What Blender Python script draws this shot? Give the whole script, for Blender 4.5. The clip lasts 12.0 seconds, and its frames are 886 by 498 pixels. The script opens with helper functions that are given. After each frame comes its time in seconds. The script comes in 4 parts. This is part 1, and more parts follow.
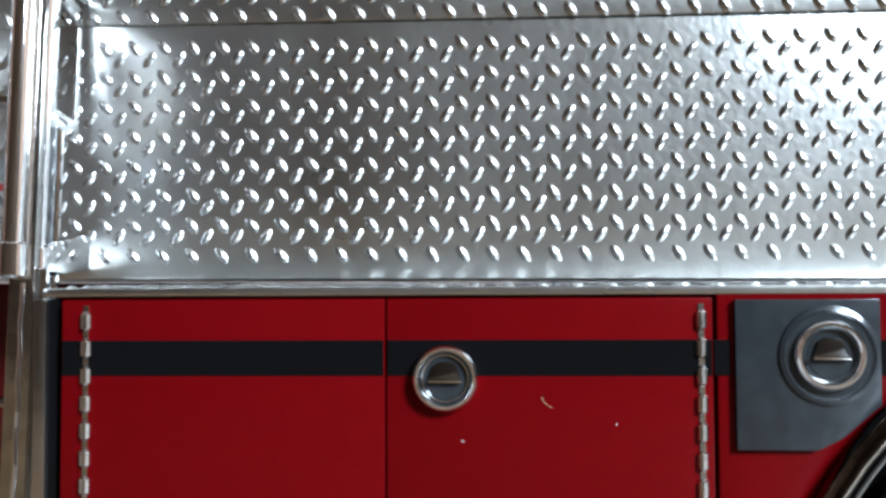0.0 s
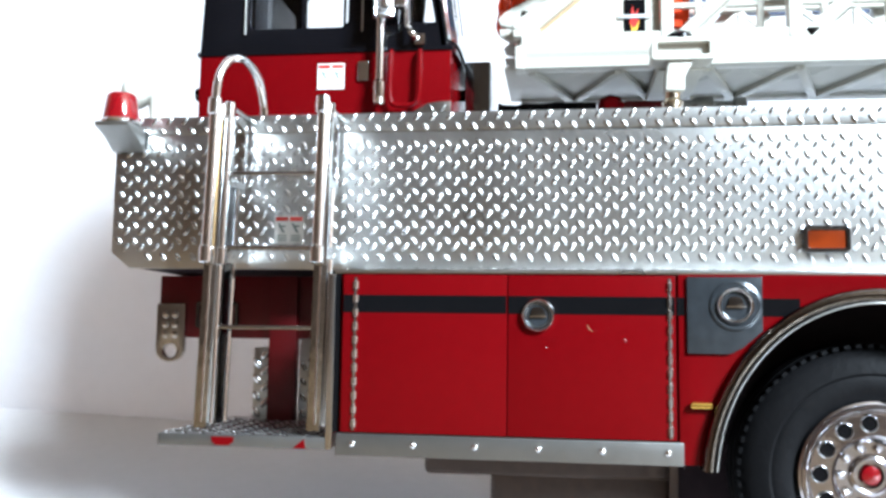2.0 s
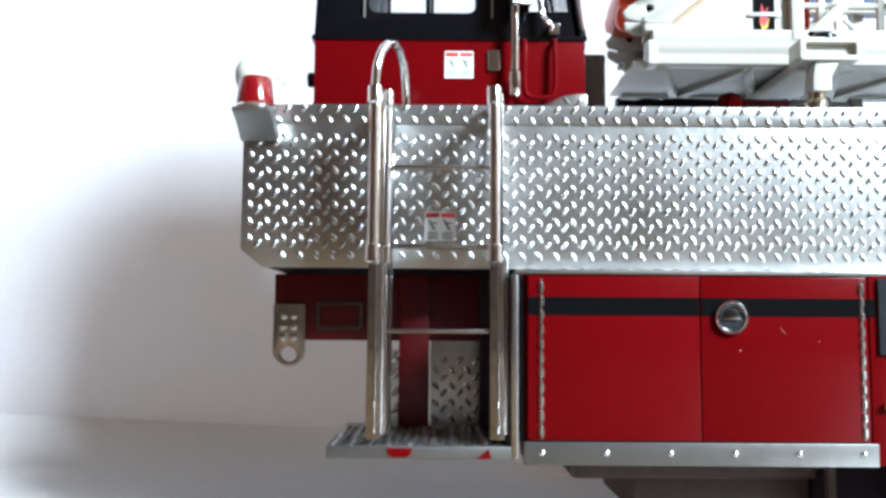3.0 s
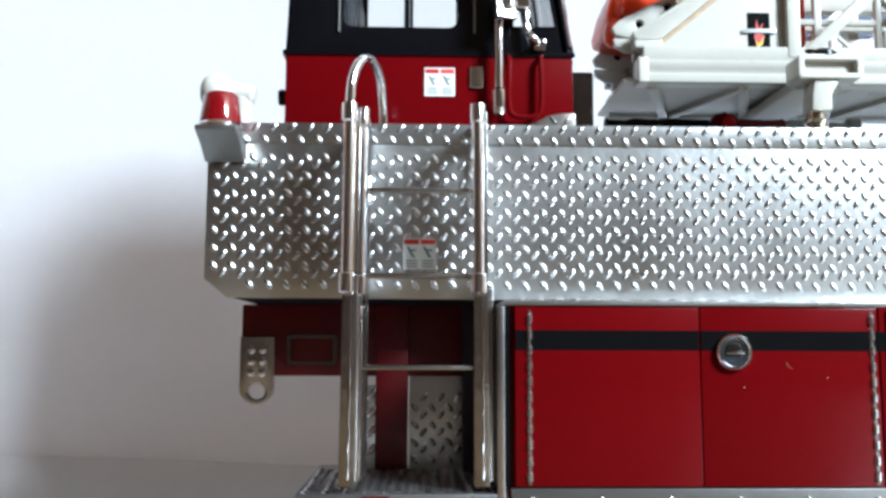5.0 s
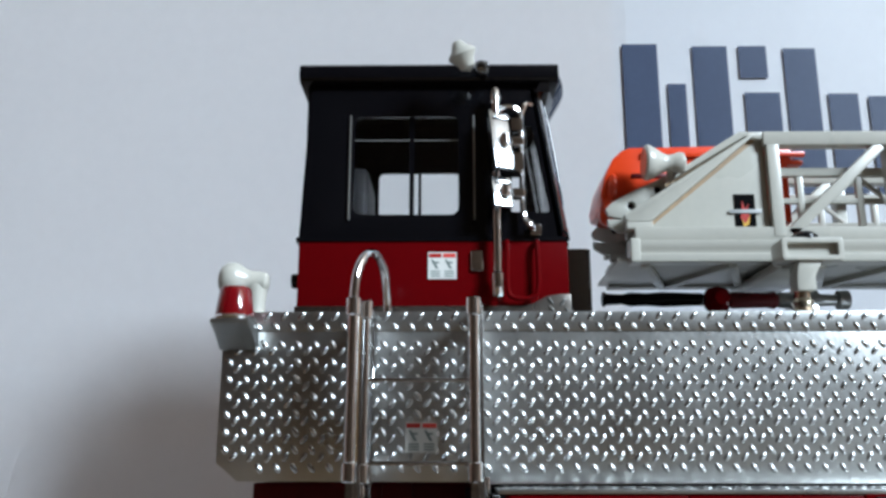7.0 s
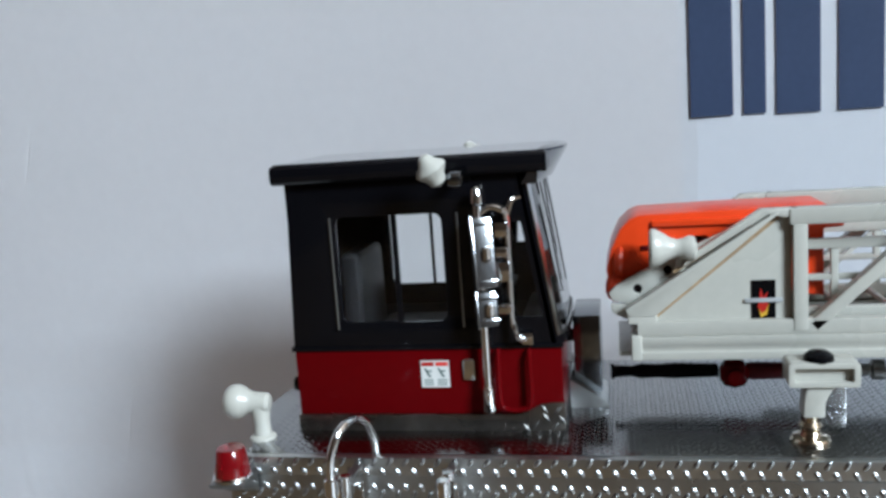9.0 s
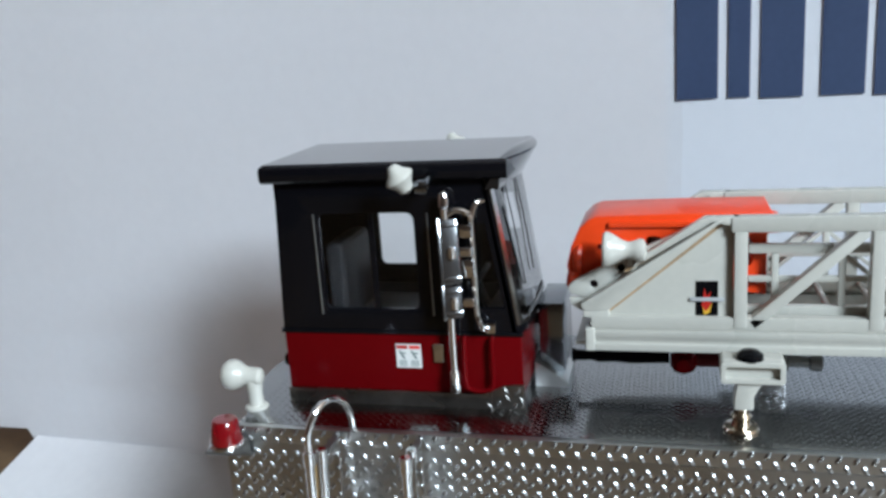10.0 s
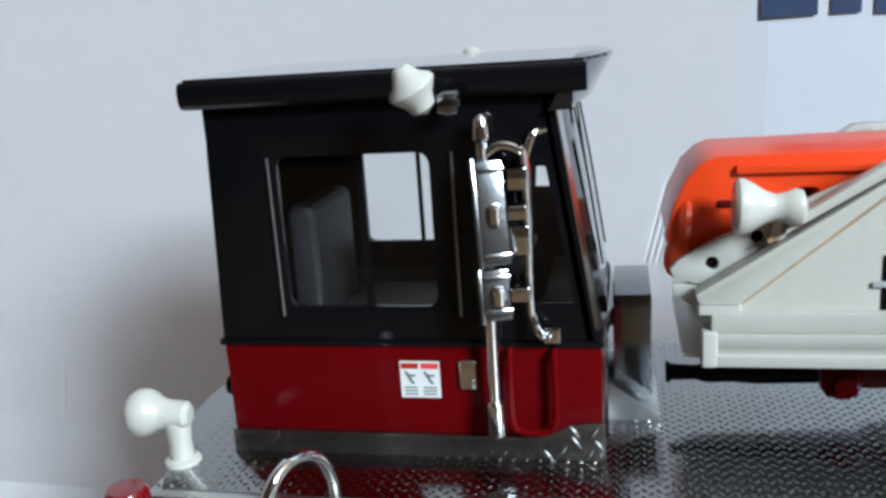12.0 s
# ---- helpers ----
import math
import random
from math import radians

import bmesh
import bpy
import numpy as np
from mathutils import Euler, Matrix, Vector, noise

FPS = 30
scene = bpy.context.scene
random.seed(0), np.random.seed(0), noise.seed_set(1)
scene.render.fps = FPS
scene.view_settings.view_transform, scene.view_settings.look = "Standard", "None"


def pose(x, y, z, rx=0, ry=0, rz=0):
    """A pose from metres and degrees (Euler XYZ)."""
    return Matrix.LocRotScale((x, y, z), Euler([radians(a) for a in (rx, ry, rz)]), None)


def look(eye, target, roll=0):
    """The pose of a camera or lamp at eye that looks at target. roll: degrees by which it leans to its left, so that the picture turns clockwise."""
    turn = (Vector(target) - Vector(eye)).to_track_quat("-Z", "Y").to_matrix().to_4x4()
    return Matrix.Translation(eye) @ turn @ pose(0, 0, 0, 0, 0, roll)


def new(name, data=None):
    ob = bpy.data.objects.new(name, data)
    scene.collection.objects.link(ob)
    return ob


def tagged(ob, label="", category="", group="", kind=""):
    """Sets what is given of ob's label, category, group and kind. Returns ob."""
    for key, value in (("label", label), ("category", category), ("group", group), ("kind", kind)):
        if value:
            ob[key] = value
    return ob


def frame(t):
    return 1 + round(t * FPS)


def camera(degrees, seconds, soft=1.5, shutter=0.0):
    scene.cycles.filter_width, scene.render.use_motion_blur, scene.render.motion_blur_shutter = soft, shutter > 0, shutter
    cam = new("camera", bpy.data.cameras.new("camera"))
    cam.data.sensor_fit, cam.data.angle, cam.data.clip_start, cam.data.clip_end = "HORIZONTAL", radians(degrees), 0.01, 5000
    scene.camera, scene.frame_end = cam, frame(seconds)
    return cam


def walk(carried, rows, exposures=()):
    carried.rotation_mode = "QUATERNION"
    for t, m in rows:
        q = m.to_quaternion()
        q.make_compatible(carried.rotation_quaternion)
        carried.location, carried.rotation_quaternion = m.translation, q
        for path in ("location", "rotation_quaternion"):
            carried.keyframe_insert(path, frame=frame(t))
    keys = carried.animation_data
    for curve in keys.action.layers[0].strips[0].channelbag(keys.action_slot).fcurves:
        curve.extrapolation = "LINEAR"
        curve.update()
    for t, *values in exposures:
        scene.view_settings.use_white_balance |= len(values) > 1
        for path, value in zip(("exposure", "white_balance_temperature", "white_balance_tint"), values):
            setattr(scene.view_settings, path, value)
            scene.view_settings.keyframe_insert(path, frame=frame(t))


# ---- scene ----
import functools, itertools

U = 1.0 / 32.0  # metres in the world for one unit of the plan (the model is 1:32)

cam = camera(53.6, 12.0, soft=3.0)
PATH = [
    (0, (-0.041, 0.229, 1.283), (-0.143, 2.225, 1.363), -0.3),
    (0.5, (-0.097, -0.084, 1.279), (-0.206, 1.912, 1.355), 0.3),
    (1, (-0.033, -0.551, 1.225), (-0.230, 1.436, 1.333), 0.2),
    (1.5, (0.047, -1.070, 1.094), (-0.206, 0.906, 1.267), 0.6),
    (2, (-0.041, -1.371, 1.029), (-0.306, 0.602, 1.226), 0.8),
    (2.5, (-0.209, -1.416, 1.019), (-0.447, 0.560, 1.214), 0.6),
    (3, (-1.168, -1.296, 1.079), (-1.163, 0.697, 1.249), 0.4),
    (3.2, (-1.168, -1.296, 1.079), (-1.145, 0.697, 1.249), 0.4),
    (4.8, (-1.161, -1.079, 1.112), (-1.079, 0.909, 1.316), 0.0),
    (5, (-1.170, -1.058, 1.119), (-1.118, 0.929, 1.343), 0.2),
    (5.5, (-1.147, -1.252, 1.260), (-1.149, 0.711, 1.645), -0.0),
    (6, (-1.115, -1.293, 1.326), (-1.129, 0.653, 1.787), 0.1),
    (6.5, (-1.076, -1.288, 1.344), (-1.090, 0.652, 1.829), 0.0),
    (8.3, (-0.953, -1.412, 1.467), (-1.065, 0.545, 1.861), -0.2),
    (8.5, (-0.801, -1.477, 1.995), (-1.044, 0.498, 2.196), 0.5),
    (9, (-0.277, -1.141, 3.355), (-0.673, 0.794, 3.043), -4.1),
    (9.5, (-0.095, -1.244, 3.950), (-0.565, 0.645, 3.490), -5.7),
    (10, (0.137, -1.330, 3.741), (-0.365, 0.544, 3.255), -4.0),
    (10.5, (0.079, -1.404, 3.746), (-0.415, 0.473, 3.265), -3.0),
    (11, (0.024, -1.135, 3.684), (-0.488, 0.741, 3.215), -2.9),
    (11.5, (-0.240, -0.505, 3.424), (-0.688, 1.391, 2.969), -2.9),
    (12, (-0.468, 0.023, 3.291), (-0.872, 1.916, 2.787), -3.9),
]
EXPOSURES = [(0.0, 0.32), (0.5, 0.58), (1.0, 0.95), (1.6, 1.14), (2.5, 0.92), (3.2, 0.66), (5.0, 0.42), (5.6, 0.12), (6.5, -0.34), (8.3, -0.58), (9.0, -0.58), (9.8, -0.52), (10.5, -0.42), (12.0, -0.34)]
walk(cam, [(t, look(Vector(eye) * U, Vector(target) * U, roll)) for t, eye, target, roll in PATH], EXPOSURES)

# ---- light ----
world = bpy.data.worlds.new("world")
scene.world = world
world.use_nodes = True
sky = world.node_tree.nodes.new("ShaderNodeTexSky")
sky.sky_type, sky.sun_disc, sky.sun_elevation, sky.sun_rotation = "NISHITA", False, radians(35), radians(140)
world.node_tree.links.new(sky.outputs[0], world.node_tree.nodes["Background"].inputs[0])
world.node_tree.nodes["Background"].inputs[1].default_value = 0.1


def window_lamp(name, centre, aim, width, height, power, colour):
    data = bpy.data.lights.new(name, "AREA")
    data.shape, data.size, data.size_y, data.energy, data.color = "RECTANGLE", width * U, height * U, power * U * U, colour
    ob = new(name, data)
    ob.matrix_world = look(Vector(centre) * U, Vector(aim) * U)
    return ob


window_lamp("window_daylight", (63, -54.5, 52), (63, 0, 52), 32, 29, 440000, (0.78, 0.94, 1.09))


# ---- materials ----
def material(name, base, rough=0.5, metal=0.0, vary=0.08, grain=4.0, stain=0.5, bump=0.0, bump_scale=30.0, coat=0.0, rough_vary=0.08, trans=0.0, ior=1.5, tint=None, spec=0.5):
    m = bpy.data.materials.new(name)
    m.use_nodes = True
    nt = m.node_tree
    p = nt.nodes["Principled BSDF"]
    tc, mp = nt.nodes.new("ShaderNodeTexCoord"), nt.nodes.new("ShaderNodeMapping")
    mp.inputs["Scale"].default_value = (1 / U, 1 / U, 1 / U)
    nt.links.new(tc.outputs["Object"], mp.inputs["Vector"])

    def noise_tex(scale, detail=4.0):
        n = nt.nodes.new("ShaderNodeTexNoise")
        n.inputs["Scale"].default_value, n.inputs["Detail"].default_value = scale, detail
        nt.links.new(mp.outputs["Vector"], n.inputs["Vector"])
        return n

    fine, broad = noise_tex(grain * 6), noise_tex(stain * 3, 3.0)
    add = nt.nodes.new("ShaderNodeMath")
    add.operation = "ADD"
    nt.links.new(fine.outputs["Fac"], add.inputs[0])
    nt.links.new(broad.outputs["Fac"], add.inputs[1])
    span = nt.nodes.new("ShaderNodeMapRange")
    span.inputs["From Min"].default_value, span.inputs["From Max"].default_value = 0.6, 1.4
    nt.links.new(add.outputs[0], span.inputs["Value"])
    mix = nt.nodes.new("ShaderNodeMix")
    mix.data_type = "RGBA"
    low = [c * (1 - vary) for c in base]
    high = [min(1.0, c * (1 + vary)) for c in (tint or base)]
    mix.inputs["A"].default_value, mix.inputs["B"].default_value = (*low, 1), (*high, 1)
    nt.links.new(span.outputs[0], mix.inputs["Factor"])
    nt.links.new(mix.outputs["Result"], p.inputs["Base Color"])
    rr = nt.nodes.new("ShaderNodeMapRange")
    rr.inputs["From Min"].default_value, rr.inputs["From Max"].default_value = 0.3, 0.7
    rr.inputs["To Min"].default_value, rr.inputs["To Max"].default_value = max(0.01, rough * (1 - rough_vary)), min(1.0, rough * (1 + rough_vary))
    nt.links.new(broad.outputs["Fac"], rr.inputs["Value"])
    nt.links.new(rr.outputs[0], p.inputs["Roughness"])
    p.inputs["Metallic"].default_value = metal
    p.inputs["Specular IOR Level"].default_value = spec
    p.inputs["Coat Weight"].default_value, p.inputs["Coat Roughness"].default_value = coat, 0.14
    p.inputs["Transmission Weight"].default_value, p.inputs["IOR"].default_value = trans, ior
    if bump:
        bn, bt = nt.nodes.new("ShaderNodeBump"), noise_tex(bump_scale, 5.0)
        bn.inputs["Strength"].default_value, bn.inputs["Distance"].default_value = 1.0, bump * U
        nt.links.new(bt.outputs["Fac"], bn.inputs["Height"])
        nt.links.new(bn.outputs["Normal"], p.inputs["Normal"])
    return m


RED = material("red_enamel", (0.088, 0.0010, 0.0020), 0.2, vary=0.06, coat=0.03, spec=0.09, bump=0.0006, bump_scale=14)
# red darkened for shade on rear frame and slot; also colours the barrel
DARK_SHADED_RED = material("shaded_dark_red_casting", (0.075, 0.0015, 0.003), 0.4, vary=0.12, spec=0.3)
BLACK = material("black_enamel", (0.003, 0.003, 0.004), 0.12, vary=0.1, spec=0.28, bump=0.0005, bump_scale=12)
STRIPE = material("black_stripe_print", (0.003, 0.003, 0.0035), 0.22, vary=0.1, spec=0.1)
RIM = material("polished_wheel_disc", (0.56, 0.56, 0.59), 0.12, metal=1.0, vary=0.08, bump=0.002, bump_scale=14, rough_vary=0.3)
BROWN = material("rusty_post_and_shade_brown", (0.045, 0.024, 0.014), 0.5, vary=0.3)
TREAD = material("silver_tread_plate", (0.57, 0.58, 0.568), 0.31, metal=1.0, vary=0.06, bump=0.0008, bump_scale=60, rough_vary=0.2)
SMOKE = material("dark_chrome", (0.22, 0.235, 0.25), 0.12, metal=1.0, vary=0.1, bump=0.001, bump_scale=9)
FLAT_CHROME = material("worn_chrome_flat", (0.48, 0.475, 0.46), 0.14, metal=1.0, vary=0.35, grain=5, bump=0.003, bump_scale=10, rough_vary=0.4)
# silver plating; the brown shade over the skirt is put into the colour
SKIRT = material("silver_skirt_brown_shade", (0.30, 0.275, 0.25), 0.28, metal=1.0, vary=0.25, grain=3, bump=0.002, bump_scale=12, rough_vary=0.3)
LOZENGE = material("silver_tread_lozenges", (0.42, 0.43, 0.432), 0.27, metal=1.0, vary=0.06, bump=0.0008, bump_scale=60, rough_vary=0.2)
# same silver plate, darkened in colour for the dim room the deck mirrors
DECKING = material("shiny_deck_plate_dark_reflection", (0.32, 0.325, 0.33), 0.13, metal=1.0, vary=0.06, bump=0.0008, bump_scale=60, rough_vary=0.2)
# chrome; its dark and brown reflections are put into the base colour
FENDER = material("chrome_trim_dark_reflection", (0.12, 0.105, 0.09), 0.12, metal=1.0, vary=0.5, grain=7, bump=0.003, bump_scale=9, rough_vary=0.3)
MIRROR = material("polished_mirror_head", (0.34, 0.35, 0.36), 0.17, metal=1.0, vary=0.05, bump=0.002, bump_scale=12)
CHROME = material("bright_chrome", (0.78, 0.79, 0.80), 0.07, metal=1.0, vary=0.03, bump=0.0008, bump_scale=9, rough_vary=0.3)
DULL_CHROME = material("dull_plated_metal", (0.58, 0.58, 0.58), 0.2, metal=1.0, vary=0.08, bump=0.001, bump_scale=25, rough_vary=0.25)
GUNMETAL = material("dark_grey_plate", (0.034, 0.040, 0.046), 0.2, metal=0.5, vary=0.3, bump=0.004, bump_scale=9)
BRASS = material("gold_plated_pin", (0.75, 0.50, 0.12), 0.2, metal=1.0)
# chrome strip whose warm gold reflection is put into the base colour
GOLD_REFLECTION = material("chrome_strip_gold_reflection", (0.36, 0.25, 0.12), 0.25, metal=1.0, vary=0.4, grain=6, bump=0.003, bump_scale=12)
FOOT = material("brassy_chrome_foot", (0.62, 0.55, 0.44), 0.16, metal=1.0, vary=0.1)
WHITE = material("cream_white_plastic", (0.43, 0.42, 0.372), 0.28, vary=0.05, bump=0.0008, bump_scale=10)
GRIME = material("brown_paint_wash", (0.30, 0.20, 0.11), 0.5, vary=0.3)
ORANGE = material("orange_plastic", (0.70, 0.05, 0.008), 0.3, vary=0.06)
RUBBER = material("black_tyre_rubber", (0.004, 0.004, 0.0045), 0.6, vary=0.25, bump=0.002, bump_scale=40, spec=0.06)
# black of the underbody, also painted in for shade inside arch, body and holes
UNDERBODY_SHADE = material("black_underbody_shade", (0.018, 0.011, 0.014), 0.7, vary=0.2, spec=0.15)
RED_LENS = material("red_lens", (0.20, 0.003, 0.006), 0.1, vary=0.05, trans=0.35, coat=0.5)
AMBER = material("amber_lens", (0.05, 0.006, 0.002), 0.12, vary=0.3, grain=1.5, trans=0.1, coat=0.4, tint=(0.17, 0.022, 0.003))
GLASS = material("clear_glazing", (0.97, 0.98, 0.98), 0.02, vary=0.0, trans=1.0, ior=1.3, rough_vary=0.0)
SCREEN = material("windscreen_glazing", (0.95, 0.96, 0.97), 0.03, vary=0.0, trans=1.0, ior=1.7, rough_vary=0.0)
SEAT = material("dark_grey_seat", (0.008, 0.008, 0.009), 0.5, vary=0.2, spec=0.2)
STICKER = material("white_sticker", (0.62, 0.62, 0.59), 0.45, vary=0.04)
STICK_RED = material("red_sticker_band", (0.62, 0.05, 0.04), 0.45)
STICK_INK = material("grey_green_sticker_print", (0.13, 0.17, 0.16), 0.5, vary=0.2)
YELLOW = material("yellow_emblem_print", (0.55, 0.32, 0.03), 0.4)
INK_RED = material("red_emblem_print", (0.38, 0.012, 0.008), 0.4)
GREY = material("grey_emblem_bar", (0.35, 0.36, 0.36), 0.4)
SATIN = material("satin_silver_strip", (0.23, 0.23, 0.222), 0.32, metal=0.9, vary=0.06, bump=0.001, bump_scale=25)
ROOF = material("glossy_black_roof", (0.006, 0.006, 0.007), 0.06, vary=0.1, spec=0.5, coat=0.6, bump=0.0005, bump_scale=12)
GROUND = material("dull_white_paper", (0.82, 0.805, 0.81), 0.8, vary=0.03, grain=2, stain=0.15)
PAPER = material("white_paper", (0.80, 0.80, 0.82), 0.75, vary=0.02, grain=2, stain=0.15)
BANNER = material("glossy_white_banner", (0.84, 0.85, 0.88), 0.5, vary=0.015, grain=2, stain=0.15)
INK_BLUE = material("navy_blue_print", (0.055, 0.085, 0.17), 0.5, vary=0.08)
WOOD = material("brown_wood_table", (0.13, 0.082, 0.042), 0.4, vary=0.3, grain=1.2, stain=0.1, coat=0.2)
WALL = material("beige_wall_paint", (0.19, 0.125, 0.09), 0.8, vary=0.04, grain=0.3, stain=0.02)
WALL_SOUTH = material("unseen_wall_grey_reflection", (0.145, 0.122, 0.102), 0.8, vary=0.05, grain=0.3, stain=0.02)
WALL_WEST = material("unseen_wall_warm_fill", (0.28, 0.165, 0.12), 0.8, vary=0.05, grain=0.3, stain=0.02)
CEIL = material("cream_ceiling_paint", (0.30, 0.245, 0.20), 0.85, vary=0.03, grain=0.3, stain=0.02)
CARPET = material("brown_carpet", (0.12, 0.08, 0.055), 0.95, vary=0.2, grain=1.0, stain=0.05)


# ---- mesh tools ----
stand = Matrix.Identity(4)  # where the group of parts now being built is set on the truck


def set_stand(x_from, x_to, sx, y_from, y_to, sy, z_from, z_to, sz):
    """Sizes the next group of parts about an anchor and seats that anchor on the truck."""
    stand.identity()
    for k, (a, b, s) in enumerate(((x_from, x_to, sx), (y_from, y_to, sy), (z_from, z_to, sz))):
        stand[k][k], stand[k][3] = s, b - a * s


def part(name, bm, mat, parent=None, label="", kind="", category="", sharp=35, smooth=True):
    """Links a bmesh (in plan units, world axes) as one mesh object with its origin in its middle."""
    me = bpy.data.meshes.new(name)
    bm.transform(stand)
    bmesh.ops.recalc_face_normals(bm, faces=bm.faces[:])
    bm.to_mesh(me)
    bm.free()
    return link(name, me, mat, parent, label, kind, category, sharp, smooth)


def link(name, me, mat, parent=None, label="", kind="", category="", sharp=35, smooth=True):
    n = len(me.vertices)
    co = np.empty(n * 3, dtype=np.float32)
    me.vertices.foreach_get("co", co)
    co = co.reshape(-1, 3) * U
    mid = (co.min(0) + co.max(0)) / 2
    me.vertices.foreach_set("co", (co - mid).ravel())
    if smooth:
        me.polygons.foreach_set("use_smooth", [True] * len(me.polygons))
        me.set_sharp_from_angle(angle=radians(sharp))
    me.update()
    me.materials.append(mat)
    ob = new(name, me)
    ob.location = mid.tolist()
    if parent is not None:
        ob.parent = parent
        ob.matrix_parent_inverse = placed(parent).inverted()
    return tagged(ob, label, category, "", kind)


def placed(ob):
    """The world place of an object before the first update."""
    m = Matrix.Translation(ob.location)
    return m


def empty(name, place, label="", category="", parent=None):
    ob = new(name)
    ob.location = Vector(place) * U
    ob.empty_display_size = 0.1 * U
    if parent is not None:
        ob.parent = parent
        ob.matrix_parent_inverse = placed(parent).inverted()
    return tagged(ob, label, category)


def bevelled(bm, width, segments=2, angle=30):
    if width > 0:
        edges = [e for e in bm.edges if len(e.link_faces) == 2 and e.calc_face_angle(0) > radians(angle)]
        bmesh.ops.bevel(bm, geom=edges, offset=width, segments=segments, affect="EDGES", profile=0.6, clamp_overlap=True)
    return bm


def join(*bms):
    out = bmesh.new()
    for b in bms:
        me = bpy.data.meshes.new("tmp")
        b.to_mesh(me)
        out.from_mesh(me)
        b.free()
        bpy.data.meshes.remove(me)
    return out


def box(x0, x1, y0, y1, z0, z1, bevel=0.0, segments=2):
    bm = bmesh.new()
    bmesh.ops.create_cube(bm, size=1.0)
    for v in bm.verts:
        v.co = Vector((x0 + (v.co.x + 0.5) * (x1 - x0), y0 + (v.co.y + 0.5) * (y1 - y0), z0 + (v.co.z + 0.5) * (z1 - z0)))
    return bevelled(bm, bevel, segments)


def frame_axes(way):
    way = Vector(way).normalized()
    side = way.orthogonal().normalized()
    return side, way.cross(side), way


def lathe(origin, way, profile, segments=24, caps=True):
    """A turned shape: profile rows of (distance along way, radius)."""
    bm = bmesh.new()
    a, b, w = frame_axes(way)
    origin = Vector(origin)
    rings = []
    for d, r in profile:
        rings.append([bm.verts.new(origin + w * d + (a * math.cos(k * math.tau / segments) + b * math.sin(k * math.tau / segments)) * max(r, 1e-5)) for k in range(segments)])
    for lo, hi in zip(rings, rings[1:]):
        for k in range(segments):
            bm.faces.new((lo[k], lo[(k + 1) % segments], hi[(k + 1) % segments], hi[k]))
    if caps:
        bm.faces.new(rings[0])
        bm.faces.new(list(reversed(rings[-1])))
    return bm


def rod(p, q, r, segments=14):
    p, q = Vector(p), Vector(q)
    d = (q - p).length
    e = min(r * 0.25, d * 0.2)
    return lathe(p, q - p, [(0, r - e), (e, r), (d - e, r), (d, r - e)], segments)


def tube(points, r, segments=12, steps=5):
    """A round bar along a smooth line through the points."""
    pts = [Vector(p) for p in points]
    line = []
    for i in range(len(pts) - 1):
        p0, p1, p2, p3 = pts[max(i - 1, 0)], pts[i], pts[i + 1], pts[min(i + 2, len(pts) - 1)]
        for k in range(steps):
            t = k / steps
            line.append(0.5 * ((2 * p1) + (p2 - p0) * t + (2 * p0 - 5 * p1 + 4 * p2 - p3) * t * t + (3 * p1 - p0 - 3 * p2 + p3) * t**3))
    line.append(pts[-1])
    bm = bmesh.new()
    rings = []
    side = None
    for i, p in enumerate(line):
        way = (line[min(i + 1, len(line) - 1)] - line[max(i - 1, 0)]).normalized()
        side = way.orthogonal().normalized() if side is None else (side - way * side.dot(way)).normalized()
        up = way.cross(side)
        rings.append([bm.verts.new(p + (side * math.cos(k * math.tau / segments) + up * math.sin(k * math.tau / segments)) * r) for k in range(segments)])
    for lo, hi in zip(rings, rings[1:]):
        for k in range(segments):
            bm.faces.new((lo[k], lo[(k + 1) % segments], hi[(k + 1) % segments], hi[k]))
    bm.faces.new(rings[0])
    bm.faces.new(list(reversed(rings[-1])))
    return bm


def sheet(outer, holes=(), axis="y", at=0.0, thick=0.02, bevel=0.0):
    """A flat plate cut to an outline, with holes; outlines in the two other axes, thickness along axis from at."""
    bm = bmesh.new()
    n = "xyz".index(axis)

    def spot(a, b):
        c = [a, b]
        c.insert(n, at)
        return bm.verts.new(c)

    edges = []
    for loop in (outer, *holes):
        vs = [spot(a, b) for a, b in loop]
        edges += [bm.edges.new((vs[i], vs[(i + 1) % len(vs)])) for i in range(len(vs))]
    if holes:
        bmesh.ops.triangle_fill(bm, use_beauty=True, use_dissolve=False, edges=edges)
    else:
        bm.faces.new(list(bm.verts))
    out = bmesh.ops.extrude_face_region(bm, geom=bm.faces[:])
    push = Vector((0, 0, 0))
    push[n] = thick
    bmesh.ops.translate(bm, vec=push, verts=[v for v in out["geom"] if isinstance(v, bmesh.types.BMVert)])
    bmesh.ops.recalc_face_normals(bm, faces=bm.faces[:])
    return bevelled(bm, bevel, 2, 40)


def rounded(x0, x1, z0, z1, r, n=4):
    pts = []
    for cx, cz, a0 in ((x1 - r, z1 - r, 0), (x0 + r, z1 - r, 90), (x0 + r, z0 + r, 180), (x1 - r, z0 + r, 270)):
        pts += [(cx + r * math.cos(radians(a0 + 90 * k / n)), cz + r * math.sin(radians(a0 + 90 * k / n))) for k in range(n + 1)]
    return pts


